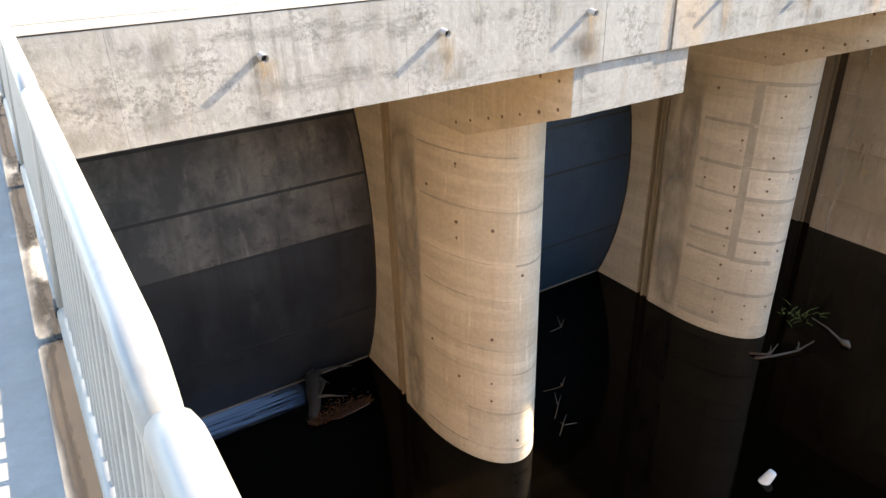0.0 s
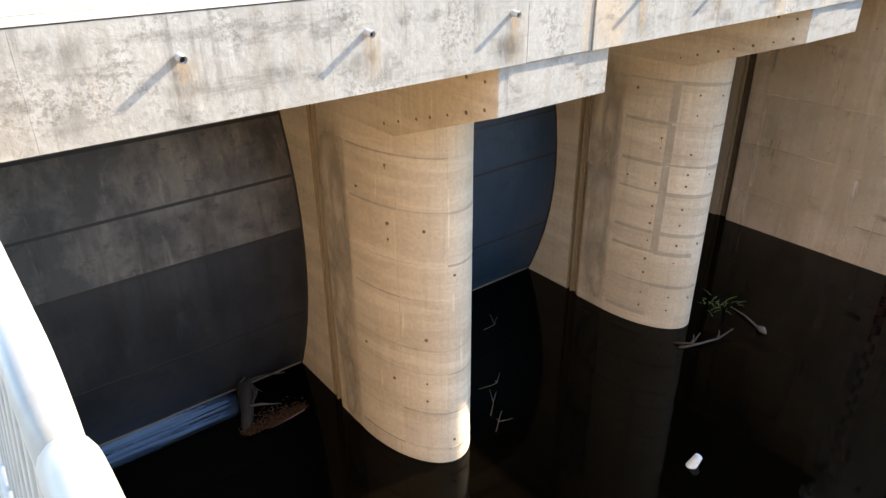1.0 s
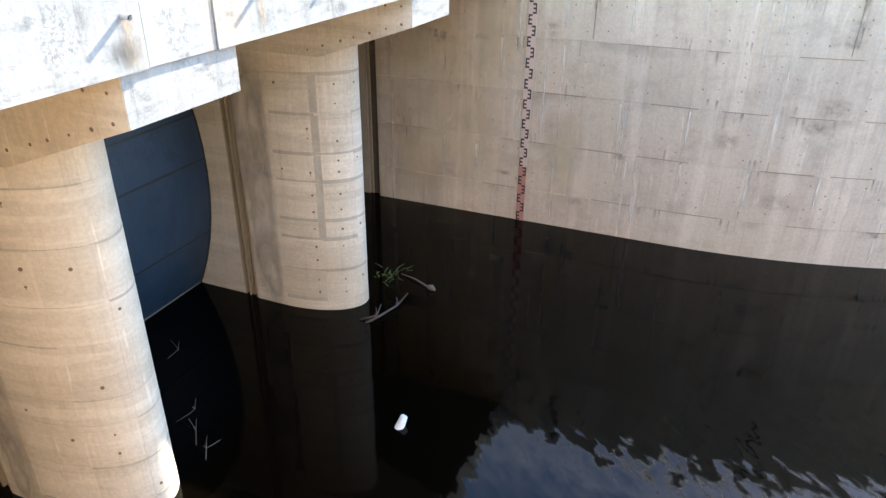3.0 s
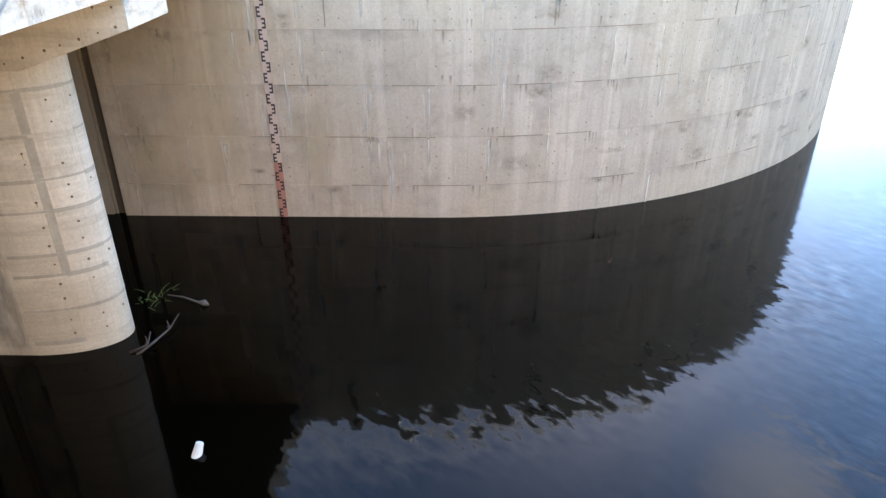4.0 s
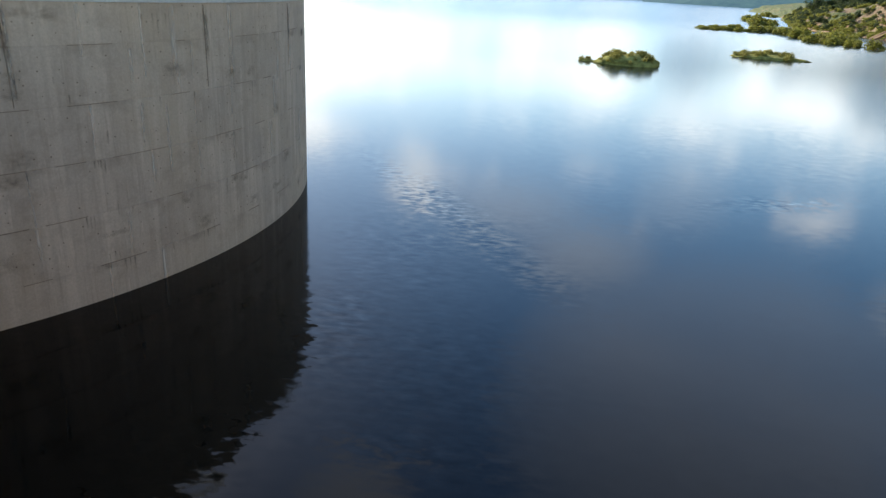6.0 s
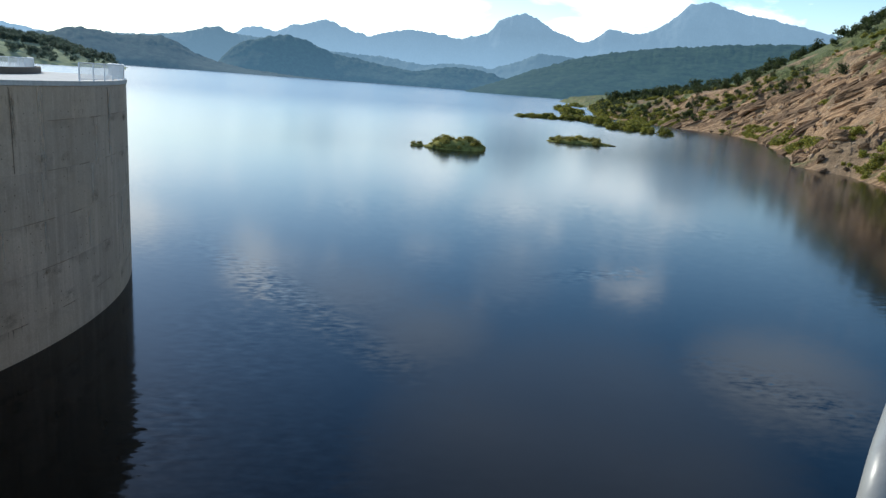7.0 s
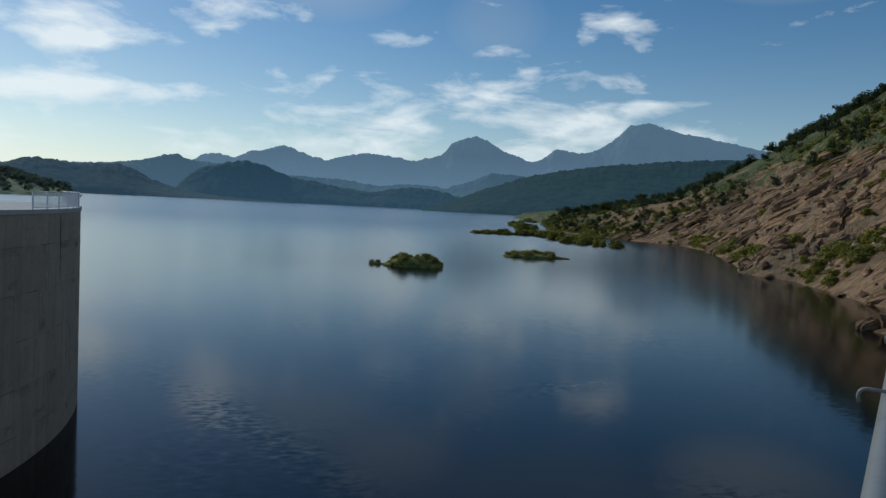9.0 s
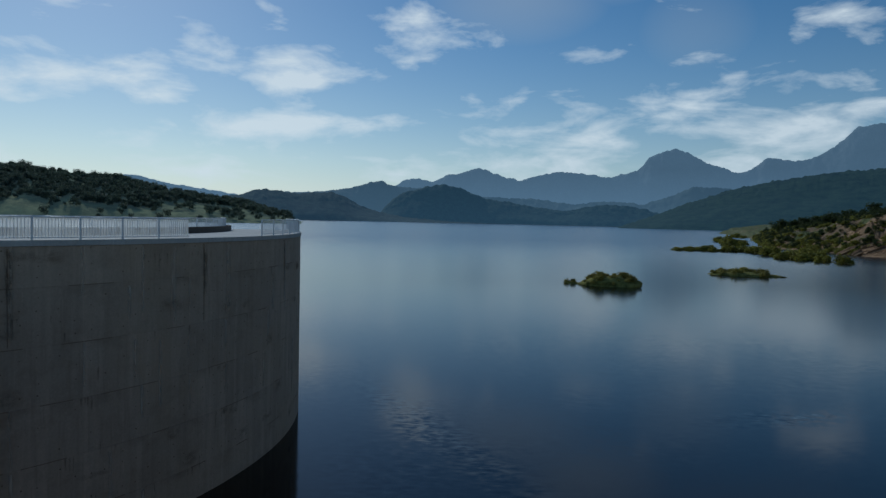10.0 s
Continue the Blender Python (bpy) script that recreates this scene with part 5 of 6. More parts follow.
# a belt of trees and scrub along the brow of the near hill
for _ in range(1500):
    y = -rnd.uniform(200, 430)
    x = -y * rnd.uniform(-0.03, 0.172)
    d, h = on_land(x, y)
    if d < 20 or h < 0.50 * float(np.interp(-x / y, TOP_AT, TOPS)) + 9 * noise.noise((x * 0.03, y * 0.03, 2.0)):
        continue
    if rnd.random() < 0.45:
        woods.add(TREES, x, y, h - 0.6, rnd.uniform(0.5, 1.1), rnd)
    else:
        scrub.add(BUSHES, x, y, h - 0.5, rnd.uniform(0.9, 2.2), rnd)

# the low far end of the hill is overgrown
for _ in range(1500):
    y = -rnd.uniform(440, 780)
    sx = float(np.interp(-y, [-p[1] for p in SHORE], [p[0] for p in SHORE]))
    x = sx - rnd.uniform(-4, 90)
    d, h = on_land(x, y)
    if d < 0.5 or h < 0.1 or noise.noise((x * 0.03, y * 0.03, 4.0)) < -0.25:
        continue
    if rnd.random() < 0.5:
        woods.add(TREES, x, y, h - 0.8, rnd.uniform(0.4, 0.9), rnd)
    else:
        scrub.add(BUSHES, x, y, h - 0.5, rnd.uniform(1.0, 2.0), rnd)

for x, y, k in ((60, -420, 1.2), (20, -390, 1.3), (35, -455, 1.4)):
    plant_at([TREES[[60, 20, 35].index(x)]], x, y, on_land(x, y)[1] - 0.4, k, rnd)

# trees on the hill behind the curved wall
from mathutils.bvhtree import BVHTree
tree_of_hill = BVHTree.FromPolygons([v.co for v in HILL.data.vertices], [tuple(p.vertices) for p in HILL.data.polygons])
far_trees = Thicket("woodland", "trees on the hill behind the wall, greyed with distance haze", M["leaf_far"])
for _ in range(2600):
    a, r = radians(rnd.uniform(-28, 2)), rnd.uniform(1450, 1960)
    x, y = r * math.cos(a), r * math.sin(a)
    hit = tree_of_hill.ray_cast(Vector((x, y, 300)), Vector((0, 0, -1)))[0]
    if hit is None or hit.z < 1 or (hit.z < 40 + 45 * noise.noise((x * 0.008, y * 0.008, 9.0)) - max(0.0, -math.degrees(a) - 13) * 1.6 and rnd.random() < 0.9):
        continue
    far_trees.add(TREES, x, y, hit.z - 1.5, rnd.uniform(1.6, 3.6), rnd)
far_trees.done()
scrub.done()
woods.done()

# ---------------------------------------------------------------- boulders on the shore


def slab_mesh(seed):
    """An angular slab of bedded rock, longest along x: flat on top, broken at the ends, with a step or two."""
    bm = bmesh.new()
    bmesh.ops.create_cube(bm, size=2.0)
    bmesh.ops.subdivide_edges(bm, edges=bm.edges[:], cuts=4, use_grid_fill=True)
    for v in bm.verts:
        c = v.co.copy()
        k = 0.3 * noise.noise((c.x * 1.1 + seed, c.y * 1.1, c.z * 1.1)) + 0.16 * noise.noise((c.x * 3 + seed, c.y * 3, c.z * 3))
        taper = 1.0 - 0.32 * abs(c.x) ** 3
        v.co = Vector((c.x * (1 + k) + 0.25 * c.z, c.y * taper * (1 + 0.8 * k), (c.z * taper + (0.35 if c.y > 0.15 + 0.5 * k else 0.0) * (1 if c.z > 0 else 0)) * (1 + 0.5 * k)))
    me = bpy.data.meshes.new("boulder")
    bm.to_mesh(me)
    bm.free()
    me.materials.append(M["slab"])
    return me


SLABS = [slab_mesh(i * 7.3) for i in range(5)]
placed = 0
while placed < 290:
    y = -rnd.uniform(118, 450)
    sx = float(np.interp(-y, [-p[1] for p in SHORE], [p[0] for p in SHORE]))
    x = sx - rnd.uniform(-2, 60)
    d, h = on_land(x, y)
    if d < -2 or noise.noise((x * 0.028, y * 0.028, 14.0)) < -0.22 or -x / y < 0.0:
        continue
    placed += 1
    b = new("boulder", SLABS[rnd.randrange(5)])
    long = rnd.random() < (0.75 if y < -290 else 0.12)
    t = rnd.uniform(0.5, 1.15)
    size = (rnd.uniform(2.4, 7.0), rnd.uniform(1.0, 2.6), t * rnd.uniform(0.8, 1.6)) if long else (rnd.uniform(0.8, 2.6), rnd.uniform(0.7, 1.9), t * rnd.uniform(0.8, 1.7))
    up = Vector((-0.95, -0.3, 0.58 + rnd.gauss(0, 0.12))).normalized()
    side = up.cross(Vector((0.35, 0.45 + rnd.gauss(0, 0.25), 0.8)).normalized()).normalized()
    turn = Matrix((up, -side, up.cross(-side))).transposed().to_4x4()
    b.matrix_basis = Matrix.Translation((x, y, max(h, -0.2) + 0.15 * t)) @ turn @ Matrix.Rotation(rnd.gauss(0, 0.15 if long else 0.9), 4, "Z") @ Matrix.Rotation(rnd.gauss(0, 0.05 if long else 0.35), 4, "X") @ Matrix.Diagonal((*size, 1))
    tagged(b, "long tilted slab of brown bedded rock" if long else "angular brown block of rock on the slope", "boulder", "shore boulders")

def sheet(quads):
    """Flat films: four corners each (low left, low right, high right, high left), with the film's own coordinates."""
    bm = bmesh.new()
    uv = bm.loops.layers.uv.new("film")
    for q in quads:
        f = bm.faces.new([bm.verts.new(v) for v in q])
        for loop, c in zip(f.loops, ((0, 0), (1, 0), (1, 1), (0, 1))):
            loop[uv].uv = c
    return bm


def film_at(p, n, w, h):
    """A film w wide that hangs h down from p on a wall with normal n."""
    a = Vector((-n.y, n.x, 0)) * (w / 2)
    d = Vector((0, 0, h))
    return (p - a - d, p + a - d, p + a, p - a)


# broken rock strewn over the slope
def shard(seed):
    bm = bmesh.new()
    bmesh.ops.create_icosphere(bm, subdivisions=1, radius=1.0)
    pts = []
    for v in bm.verts:
        k = 1 + 0.4 * noise.noise((v.co.x * 1.3 + seed, v.co.y * 1.3, v.co.z * 1.3))
        pts.append((max(-0.85, min(0.85, v.co.x)) * k * 1.5, max(-0.75, min(0.75, v.co.y)) * k, max(-0.6, min(0.6, v.co.z)) * k))
    tris = [[v.index for v in f.verts] for f in bm.faces]
    bm.free()
    return np.array(pts), np.array(tris)


SHARDS = [shard(i * 5.1) for i in range(5)]
pts, tris, base = [], [], 0
for _ in range(4200):
    y = -rnd.uniform(120, 430)
    sx = float(np.interp(-y, [-p[1] for p in SHORE], [p[0] for p in SHORE]))
    x = sx - rnd.uniform(1, 130)
    if noise.noise((x * 0.04, y * 0.04, 11.0)) < -0.15:
        continue
    d, h = on_land(x, y)
    if d < 0.5:
        continue
    v, t = SHARDS[rnd.randrange(5)]
    s = 0.25 + 1.1 * rnd.random() ** 2.5
    turn = np.array(Euler((rnd.gauss(0.3, 0.3), rnd.gauss(-0.3, 0.3), rnd.gauss(-0.6, 0.6))).to_matrix())
    pts.append((v * s) @ turn.T + np.array((x, y, h + 0.15 * s)))
    tris.append(t + base)
    base += len(v)
me = bpy.data.meshes.new("rubble")
me.from_pydata(np.concatenate(pts).tolist(), [], np.concatenate(tris).tolist())
me.materials.append(M["rubble"])
tagged(new("rubble", me), "broken tan rock strewn over the slope", "rubble", kind="stuff")

# ---------------------------------------------------------------- floating debris


def twig(points, radius, name, label, mat="drift"):
    stick = thing(name, label, "driftwood", "floating driftwood")
    pts = [Vector(p) for p in points]
    part("stem", tube(bmesh.new(), pts, [radius * (1 - 0.6 * i / (len(pts) - 1)) for i in range(len(pts))], 6), M[mat], stick)
    mid = pts[len(pts) // 2]
    for k in (-1, 1):
        end = mid + Vector((0.22 * k + 0.1, 0.2, 0.16)) * (0.7 + 0.3 * k)
        part("side_branch", tube(bmesh.new(), [mid, (mid + end) / 2 + Vector((0, 0, 0.07)), end], [radius * 0.6, radius * 0.45, radius * 0.2], 5), M[mat], stick)
    return stick


twig([(20.5, 11.6, 0.0), (21.1, 11.2, 0.12), (22.0, 10.9, 0.16), (22.9, 10.85, 0.25)], 0.06, "branch", "forked dark driftwood branch floating by the pier", "wet_wood")
twig([(20.6, 11.9, 0.02), (20.9, 11.3, 0.2), (21.3, 11.3, 0.5)], 0.05, "branch", "dark wet driftwood branch floating by the pier", "wet_wood")
twig([(15.5, 17.2, 0.0), (15.9, 17.0, 0.2), (16.0, 17.4, 0.45)], 0.014, "branch", "small pale twig sticking out of the water")
twig([(12.9, 14.5, 0.0), (13.1, 14.1, 0.3), (13.2, 13.9, 0.5), (13.0, 13.8, 0.75)], 0.014, "branch", "thin pale twig sticking out of the water")
twig([(11.9, 12.5, 0.0), (12.1, 12.6, 0.25), (12.5, 12.4, 0.3)], 0.014, "branch", "thin pale twig beside the pier nose")
twig([(12.3, 13.2, 0.0), (12.5, 13.3, 0.4), (12.4, 13.4, 0.9)], 0.012, "branch", "thin pale twig sticking out of the water")

reeds = thing("reed_clump", "clump of green reeds floating behind the pier", "plant")
rr = random.Random(3)
for i in range(34):
    k = rr.random()
    x, y = 24.6 + 0.9 * (rr.random() - 0.5) - 0.9 * k * (i % 3 == 0), 12.9 - 1.1 * k + 0.3 * rr.random()
    lean = Vector((rr.gauss(0.05, 0.22), rr.gauss(-0.1, 0.2), rr.uniform(0.05, 0.2)))
    part("blade", tube(bmesh.new(), [Vector((x, y, -0.05)), Vector((x, y, 0)) + lean * 0.6, Vector((x, y, -0.05)) + lean * 1.1], [0.013, 0.011, 0.004], 4), M["reed"], reeds)
stalk = thing("reed_stalk", "long yellow-green reed stalk lying on the water", "plant")
part("stalk", tube(bmesh.new(), [(24.7, 12.0, 0.02), (24.4, 11.2, 0.1), (24.0, 10.3, 0.05)], [0.02, 0.03, 0.045], 6), M["drift"], stalk)
part("tuft", tube(bmesh.new(), [(24.1, 10.5, 0.05), (23.95, 10.2, 0.12), (23.9, 10.0, 0.05)], [0.05, 0.14, 0.04], 6), M["drift"], stalk, "pale dry tuft")

buoy = thing("foam_float", "dirty white foam float drifting on the dark water", "float")
bm = bmesh.new()
bmesh.ops.create_cone(bm, cap_ends=True, segments=14, radius1=0.17, radius2=0.12, depth=0.5)
bmesh.ops.bevel(bm, geom=bm.edges[:], offset=0.02, segments=2, affect="EDGES")
bmesh.ops.transform(bm, matrix=pose(15.6, 7.68, 0.12, 24, 18, 30), verts=bm.verts[:])
part("body", bm, M["foam"], buoy)

# drift against the first gate
log = thing("drift_stump", "forked grey-brown driftwood stump lying against the gate", "driftwood", "floating driftwood")
rt = random.Random(4)


def gnarled(points, radii, sides, rough):
    """A root or trunk with a ridged, broken skin."""
    bm = tube(bmesh.new(), points, radii, sides)
    for v in bm.verts:
        k = noise.noise((v.co.x * 5, v.co.y * 5, v.co.z * 9)) + 0.6 * noise.noise((v.co.x * 13, v.co.y * 13, v.co.z * 13))
        v.co += Vector((k, 0.6 * k, 0.7 * k)) * rough
    return bm


spine = [(6.6, 20.05, 0.12), (6.5, 19.7, 0.24), (6.38, 19.3, 0.26), (6.22, 18.9, 0.2), (6.05, 18.5, 0.13), (5.9, 18.15, 0.06), (5.72, 17.8, -0.02), (5.55, 17.4, -0.1)]
part("trunk", gnarled(spine, [0.2, 0.27, 0.3, 0.27, 0.22, 0.2, 0.15, 0.08], 14, 0.09), M["stump"], log)
for k in range(15):
    p = Vector(spine[rt.choice((0, 1, 1, 2, 2, 3, 4))]) + Vector((rt.uniform(-0.1, 0.2), rt.uniform(-0.15, 0.15), 0.05))
    q = p + Vector((rt.uniform(-0.5, 1.3), rt.uniform(-0.9, 0.3), rt.uniform(-0.15, 0.35)))
    m = (p + q) / 2 + Vector((rt.gauss(0, 0.12), rt.gauss(0, 0.12), rt.uniform(0.02, 0.16)))
    r = rt.uniform(0.03, 0.1)
    part("limb", gnarled([p, (p + m) / 2 + Vector((0, 0, 0.03)), m, (m + q) / 2 - Vector((0, 0, 0.02)), q], [r, r * 0.85, r * 0.7, r * 0.5, r * 0.2], 7, 0.035), M["stump"] if k % 3 else M["wet_wood"], log)
plank = thing("plank", "waterlogged red-brown plank floating on the water", "plank")
bm = boxed(-1.1, 1.1, -0.1, 0.1, -0.04, 0.03, bevel=0.02)
bmesh.ops.transform(bm, matrix=pose(6.5, 17.3, -0.02, 4, -2, 6), verts=bm.verts[:])
part("board", bm, M["red_wood"], plank)
rl = random.Random(8)
bm = bmesh.new()
for _ in range(900):
    k = rl.random()
    x, y = 5.5 + 2.2 * k + rl.gauss(0, 0.06), 17.25 + 0.1 * k + abs(rl.gauss(0, 0.32)) * (1.1 - 0.7 * abs(k - 0.45))
    a, w = rl.uniform(0, 6.28), rl.uniform(0.03, 0.075)
    u, v = Vector((math.cos(a), math.sin(a), rl.uniform(-0.3, 0.3))) * w, Vector((-math.sin(a), math.cos(a), rl.uniform(-0.3, 0.3))) * w * 0.5
    c = Vector((x, y, rl.uniform(0.02, 0.1)))
    bm.faces.new([bm.verts.new(c + d) for d in (-u, -v + Vector((0, 0, 0.012)), u, v + Vector((0, 0, 0.012)))])
tagged(part("leaf_litter", bm, M["litter"]), "orange-brown dead leaves drifting against the plank", "leaf litter", kind="stuff")
# added film stands in for blue sky mirrored along the gate
scum = thing("scum_patch", "pale blue film painted as sky reflection along the gate foot", "scum")
part("film", sheet([((0.6, 18.55, 0.008), (6.3, 18.45, 0.008), (6.3, 20.1, 0.008), (0.6, 20.1, 0.008))]), M["scum"], scum)

# ---------------------------------------------------------------- water gauge
GAUGE_S = 17.1 - 8.8
BOARDS = []
gauge = thing("water_gauge", "pink and cream water level gauge with black marks", "gauge")
for i in range(15):
    bm = boxed(WALL_X - 0.05, WALL_X - 0.014, 8.59, 9.01, -1 + i + 0.004, i - 0.004)
    BOARDS.append(part("board", bm, M["gauge_low"] if i < 4 else M["gauge"], gauge))


def mark_mesh(flip):
    bm = bmesh.new()
    f = -1 if flip else 1
    for y0, y1, z0, z1 in ((0.13, 0.19, 0, 0.48), (0.0, 0.13, 0.0, 0.09), (0.02, 0.13, 0.195, 0.285), (0.0, 0.13, 0.39, 0.48)):
        a, b = sorted((f * y0, f * y1))
        box(bm, WALL_X - 0.058, WALL_X - 0.049, a, b, z0, z1)
    me = bpy.data.meshes.new("mark")
    bm.to_mesh(me)
    bm.free()
    me.materials.append(M["mark"])
    return me


MARKS = (mark_mesh(False), mark_mesh(True))
for i in range(28):
    o = new("mark", MARKS[i % 2])
    o.parent = BOARDS[1 + i // 2]
    o.matrix_basis = pose(0, 8.8, 0.02 + 0.5 * i)

# ---------------------------------------------------------------- pour panels and tie holes
WALL_LIFTS = (-2.0, 1.8, 4.36, 6.92, 9.48, 12.04, DECK - 0.26)
rw = random.Random(23)
for k, (z0, z1) in enumerate(zip(WALL_LIFTS, WALL_LIFTS[1:])):
    s = 0.0
    while s < WALL_LEN - 6:
        s1 = min(0.9 + 3.0 * math.floor((s - 0.9) / 3.0 + 1.001), WALL_LEN - 6)
        proud = rw.uniform(0.0, 0.006)
        part("panel", strip_on_wall(s + 0.002, s1 - 0.002, z0 + 0.005, z1 - 0.005, 0.03, -proud, 1.2), M["wall"], wall_right)
        s = s1


def run_field(places):
    """Thin crusts that hang down a wall: (place, normal, width, length) each, narrower at the foot."""
    bm = bmesh.new()
    for p, n, w, h in places:
        a = Vector((-n.y, n.x, 0))
        top = [p + n * 0.003 + a * w * k for k in (-0.5, 0.5)]
        low = [p + n * 0.002 + a * w * k - Vector((0, 0, h)) for k in (0.28, -0.22)]
        back = [v - n * 0.02 for v in top + low]
        f = [bm.verts.new(v) for v in top + low]
        g = [bm.verts.new(v) for v in back]
        bm.faces.new(f)
        for i in range(4):
            bm.faces.new((g[i], g[(i + 1) % 4], f[(i + 1) % 4], f[i]))
    bmesh.ops.recalc_face_normals(bm, faces=bm.faces[:])
    return bm


def hole_field(places):
    """Small plugged tie holes: (place, normal, radius) each."""
    bm = bmesh.new()
    for p, n, r in places:
        a = n.orthogonal().normalized()
        b = n.cross(a)
        ring = [bm.verts.new(p + n * 0.004 + (a * math.cos(t) + b * math.sin(t)) * r) for t in (math.pi * i / 4 for i in range(8))]
        low = [bm.verts.new(v.co - n * 0.03) for v in ring]
        bm.faces.new(ring)
        for i in range(8):
            bm.faces.new((low[i], low[(i + 1) % 8], ring[(i + 1) % 8], ring[i]))
    bmesh.ops.recalc_face_normals(bm, faces=bm.faces[:])
    return bm


spots = []
for z0, z1 in zip(WALL_LIFTS, WALL_LIFTS[1:]):
    s = 0.9
    while s < WALL_LEN - 7:
        for ds in (0.35, 1.05, 1.95, 2.65):
            for dz in (0.45, 0.95, 1.6, 2.1):
                if rw.random() < 0.42 and 0.3 < z0 + dz < z1:
                    p, n = wall_at(s + ds + rw.uniform(-0.05, 0.05))
                    spots.append((p + Vector((0, 0, z0 + dz + rw.uniform(-0.06, 0.06))) + n * 0.008, n, rw.uniform(0.022, 0.038)))
        s += 3.0
tagged(part("tie_hole", hole_field(spots), M["hole"], wall_right), "rust-stained tie holes", kind="stuff")
def on_wall(s, z, out):
    p, n = wall_at(s)
    return p + Vector((0, 0, z)) + n * out, n


pale, dark, patch = [], [], []
for i in range(34):
    pale.append(film_at(*on_wall(rw.uniform(1, WALL_LEN - 8), rw.choice(WALL_LIFTS[2:7]) - rw.uniform(0, 0.4), 0.016 + 0.0002 * i), rw.uniform(0.15, 0.5), rw.uniform(1.5, 5.0)))
for k in range(12):
    for z in WALL_LIFTS[1:7]:
        if rw.random() < 0.6:
            pale.append(film_at(*on_wall(0.9 + 3.0 * k + rw.uniform(-0.06, 0.06), z, 0.03 + 0.001 * k), rw.uniform(0.12, 0.26), rw.uniform(1.4, 2.6)))
for i in range(75):
    s, z = 0.9 + 0.75 * rw.randrange(1, 52) + rw.uniform(-0.1, 0.1), rw.choice(WALL_LIFTS[1:6]) + rw.choice((0, 0, 0.5, 1.3))
    for k in range(rw.choice((1, 1, 2, 3))):
        dark.append(film_at(*on_wall(s + k * rw.uniform(0.15, 0.4), z, 0.026 + 0.0001 * i + 0.00003 * k), rw.uniform(0.06, 0.16), rw.uniform(0.3, 1.0)))
for i in range(40):
    patch.append(film_at(*on_wall(rw.uniform(1, WALL_LEN - 8), rw.choice(WALL_LIFTS[1:6]) + rw.choice((0.02, 0.02, 0.9, 1.6)), 0.04 + 0.0002 * i), rw.uniform(0.8, 1.8), rw.uniform(0.3, 0.9)))
for i, s in enumerate((11.2, 21.8, 32.0, 42.0)):
    part("joint_seal", strip_on_wall(s - 0.018, s + 0.018, 9.6, 13.7, 0.0, -0.02, 1.0), M["seam"], wall_right, "dark upright construction joint")
    for k in range(2):
        dark.append(film_at(*on_wall(s + rw.uniform(-0.08, 0.08), 13.75 - 0.5 * k, 0.05 + 0.002 * k), rw.uniform(0.25, 0.5), rw.uniform(2.2, 3.6)))
ochre = [film_at(*on_wall(s, z, 0.012 + 0.0005 * i), w, h) for i, (s, z, w, h) in enumerate(((2.6, 13.6, 5.0, 7.5), (5.2, 10.5, 4.6, 9.5), (2.2, 7.0, 4.2, 6.8), (10.2, 6.4, 2.2, 5.6), (7.2, 13.0, 3.6, 6.0)))]
tagged(part("ochre_tint", sheet(ochre), M["wall_yellow"], wall_right), "ochre tint beside the gate slot", kind="stuff")
tagged(part("lime_wash", sheet(pale), M["wall_pale"], wall_right), "pale lime washes", kind="stuff")
tagged(part("seepage_run", sheet(dark), M["wall_run"], wall_right), "dark seepage runs", kind="stuff")
tagged(part("damp_patch", sheet(patch), M["wall_patch"], wall_right), "brown damp patches", kind="stuff")
for z in WALL_LIFTS[1:6]:
    s = rw.uniform(0, 4)
    while s < WALL_LEN - 10:
        w = rw.uniform(0.6, 3.2)
        t = rw.uniform(0.012, 0.032)
        part("joint_crust", strip_on_wall(s, s + w, z - t, z + 0.01, 0.0, -0.016, 1.0), M["seam"], wall_right, "dark crust along a pour joint")
        s += w + rw.uniform(0.5, 4.5)

for pier in [o for o in scene.objects if o.name.split(".")[0] == "pier" and o.type == "EMPTY"]:
    cx = PIER_X[0] if pier.name == "pier" else PIER_X[1]
    spots = []
    ring = pier_outline(PIER_HALF)
    for z in (0.9, 1.45, 2.4, 2.9, 3.7, 4.5, 5.1, 6.1, 6.45, 7.3, 7.8, 8.65, 9.4):
        for i in (4, 11, 19, 27):
            if rw.random() < (0.85 if i in (11, 19) else 0.3) * (0.5 if pier.name == "pier" else 1.0):
                q, near, far = Vector(ring[i]), Vector(ring[i - 1]), Vector(ring[i + 1])
                way = (far - near).normalized()
                n = Vector((way.y, -way.x, 0))
                n = n if n.y < 0 else -n
                spots.append((Vector((cx + q.x, q.y, z + rw.uniform(-0.08, 0.08))) + n * 0.008, n, rw.uniform(0.03, 0.055)))
    for y in (9.75, 10.3, 10.9, 11.5, 12.0, 12.7, 13.3):
        for z in (12.25, 11.75 - max(0, (y - 9.6)) * 0.3):
            spots.append((Vector((cx - PIER_HALF, y, z)), Vector((-1, 0, 0)), rw.uniform(0.032, 0.05)))
    tagged(part("tie_hole", hole_field(spots), M["hole"], pier), "rust-stained tie holes", kind="stuff")
    runs = [(p, n, r * rw.uniform(0.7, 1.4), rw.uniform(0.08, 0.4)) for p, n, r in spots if p.z < 10.2 and rw.random() < 0.12]
    tagged(part("rust_run", run_field(runs), M["rust"], pier), "brown rust runs", kind="stuff")

# ---------------------------------------------------------------- stains with a shape of their own


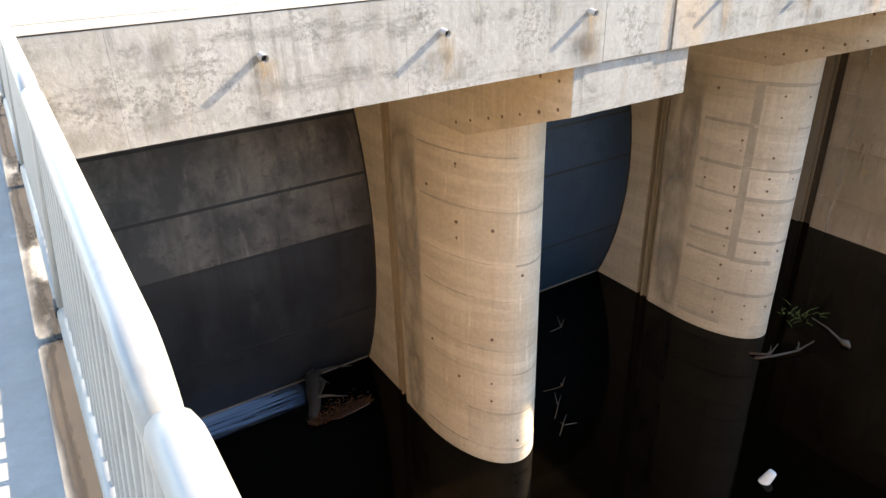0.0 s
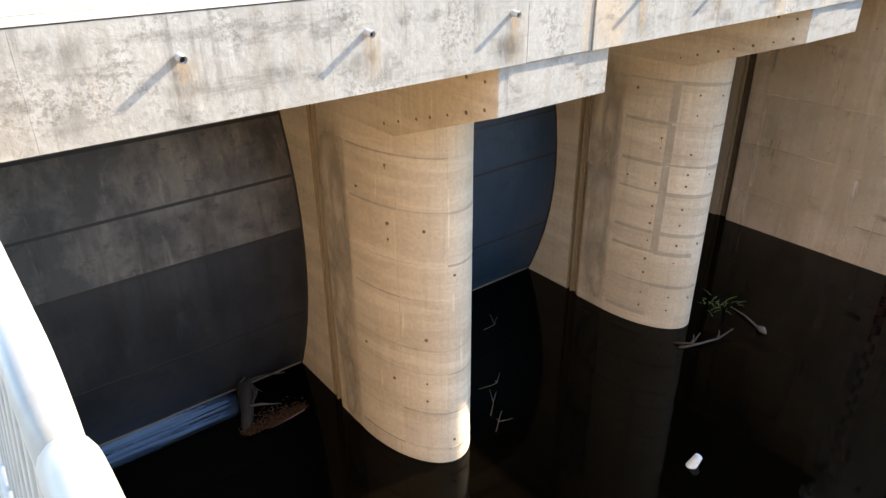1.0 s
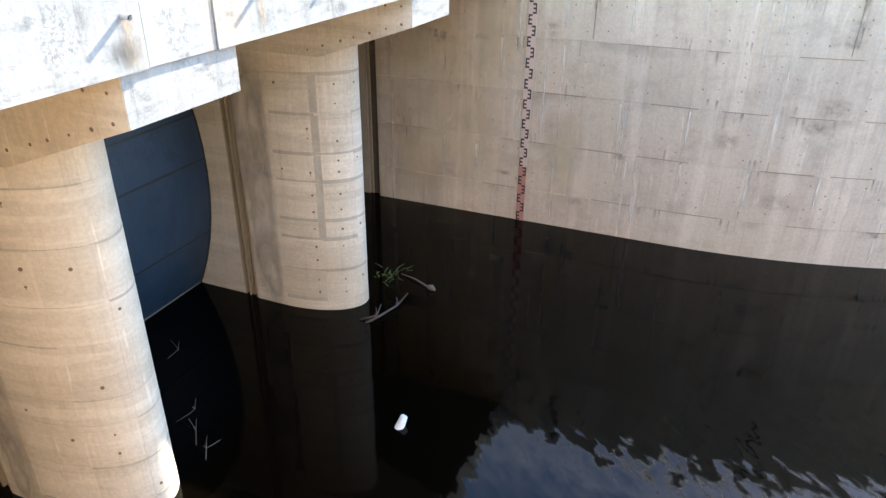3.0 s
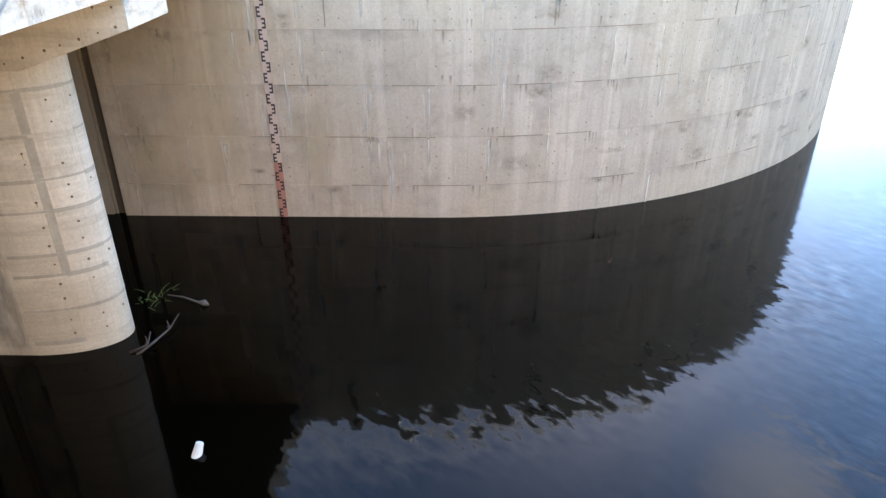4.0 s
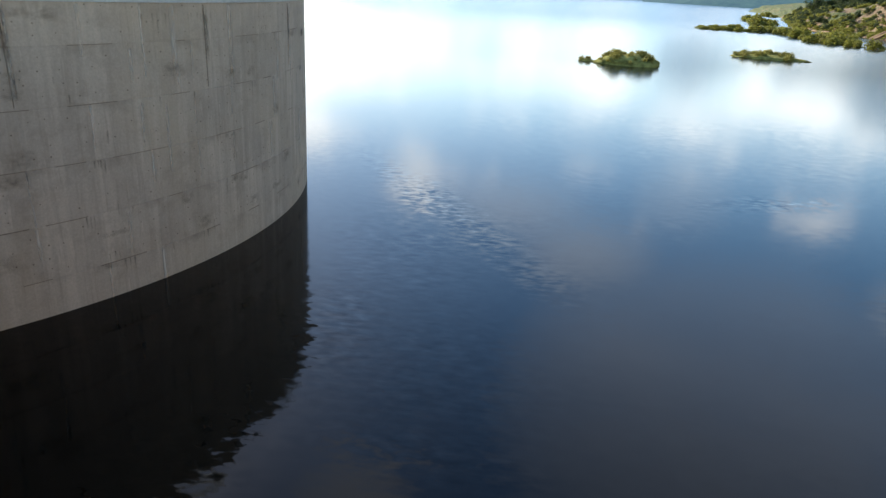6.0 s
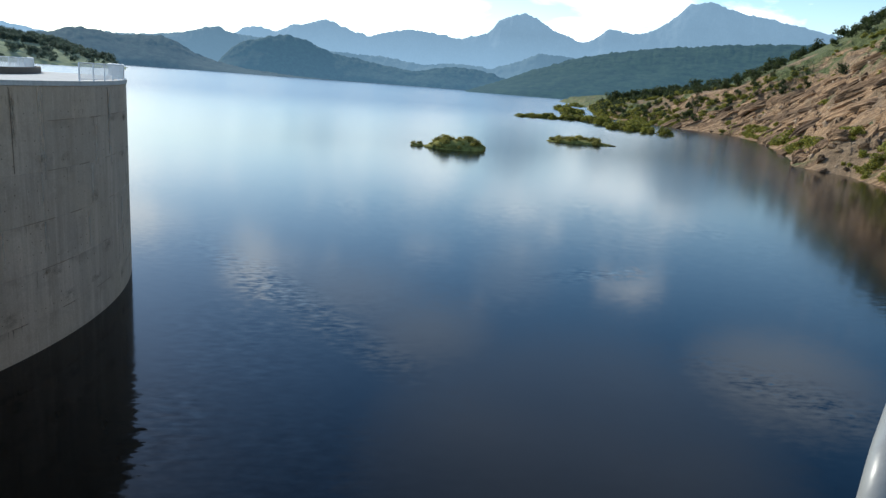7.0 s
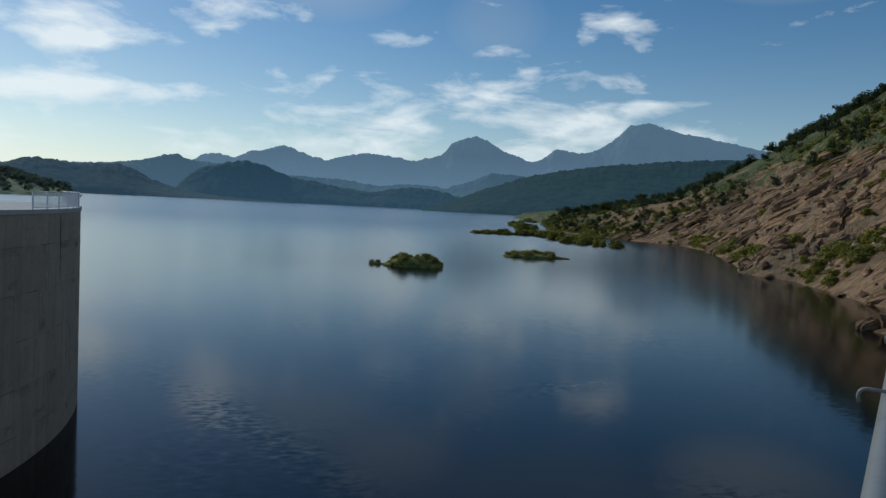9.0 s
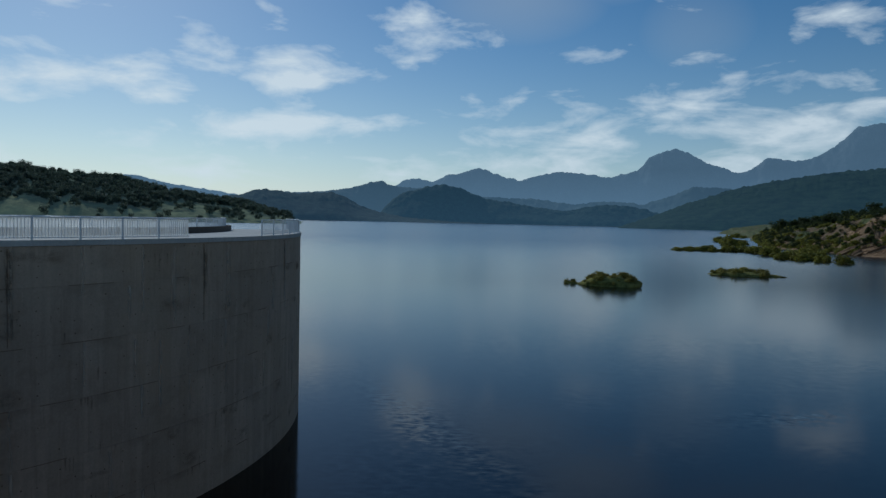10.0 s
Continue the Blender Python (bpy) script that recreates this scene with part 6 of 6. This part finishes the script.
for k, pier in enumerate(o for o in list(scene.objects) if o.name.split(".")[0] == "pier" and o.type == "EMPTY"):
    cx = PIER_X[0] if pier.name == "pier" else PIER_X[1]
    flat = Vector((-1, 0, 0))
    films = [film_at(Vector((cx - PIER_HALF - 0.022 - 0.001 * i, 16.1 - 0.1 * i, z)), flat, 1.7 - 0.25 * i, h) for i, (z, h) in enumerate(((10.6, 6.0), (6.6, 5.2), (3.4, 3.6), (9.4, 4.0)))]
    tagged(part("stain", sheet(films), M["skirt"], pier), "grey rough skin beside the slot", kind="stuff")
drains = [o for o in list(scene.objects) if o.name.split(".")[0] == "drain_pipe"]
front = Vector((0, -1, 0))
for i, o in enumerate(drains):
    pipe = [c for c in o.children if c.name.startswith("pipe")][0].data.vertices
    x = sum(v.co.x for v in pipe) / len(pipe)
    part("rust_wash", sheet([film_at(Vector((x + 0.06, BRIDGE_Y - 0.014, 13.47)), front, rw.uniform(0.35, 0.5), rw.uniform(0.6, 0.84))]), M["rust_wash"], o, "orange rust wash below the pipe")
for beam in [o for o in list(scene.objects) if o.name.split(".")[0] == "bridge_beam"]:
    face = [c for c in beam.children if c.name.startswith("web")][0].data.vertices
    x0, x1 = max(-3.0, min(v.co.x for v in face)), max(v.co.x for v in face)
    films = []
    for i in range(int((x1 - x0) * 1.7)):
        z = rw.choice((14.04, 13.3, 13.3, 13.0))
        films.append(film_at(Vector((rw.uniform(x0 + 0.5, x1 - 0.5), BRIDGE_Y - 0.016 - 0.0004 * i, z - rw.uniform(0, 0.12))), front, rw.uniform(0.3, 1.0), rw.uniform(0.15, 0.6)))
    films = [q for q in films if q[0].z > 12.6]
    tagged(part("mould", sheet(films), M["mould"], beam), "grey-black mould patches", kind="stuff")
gutter = thing("gutter_dirt", "dark dirt washed along the foot of the railing", "dirt")
part("film", sheet([((x0, -2.0, DECK + z), (x1, -2.0, DECK + z), (x1, 9.0, DECK + z), (x0, 9.0, DECK + z)) for x0, x1, z in ((-0.14, -0.01, 0.049), (-0.11, -0.015, 0.051))]), M["dirt"], gutter)
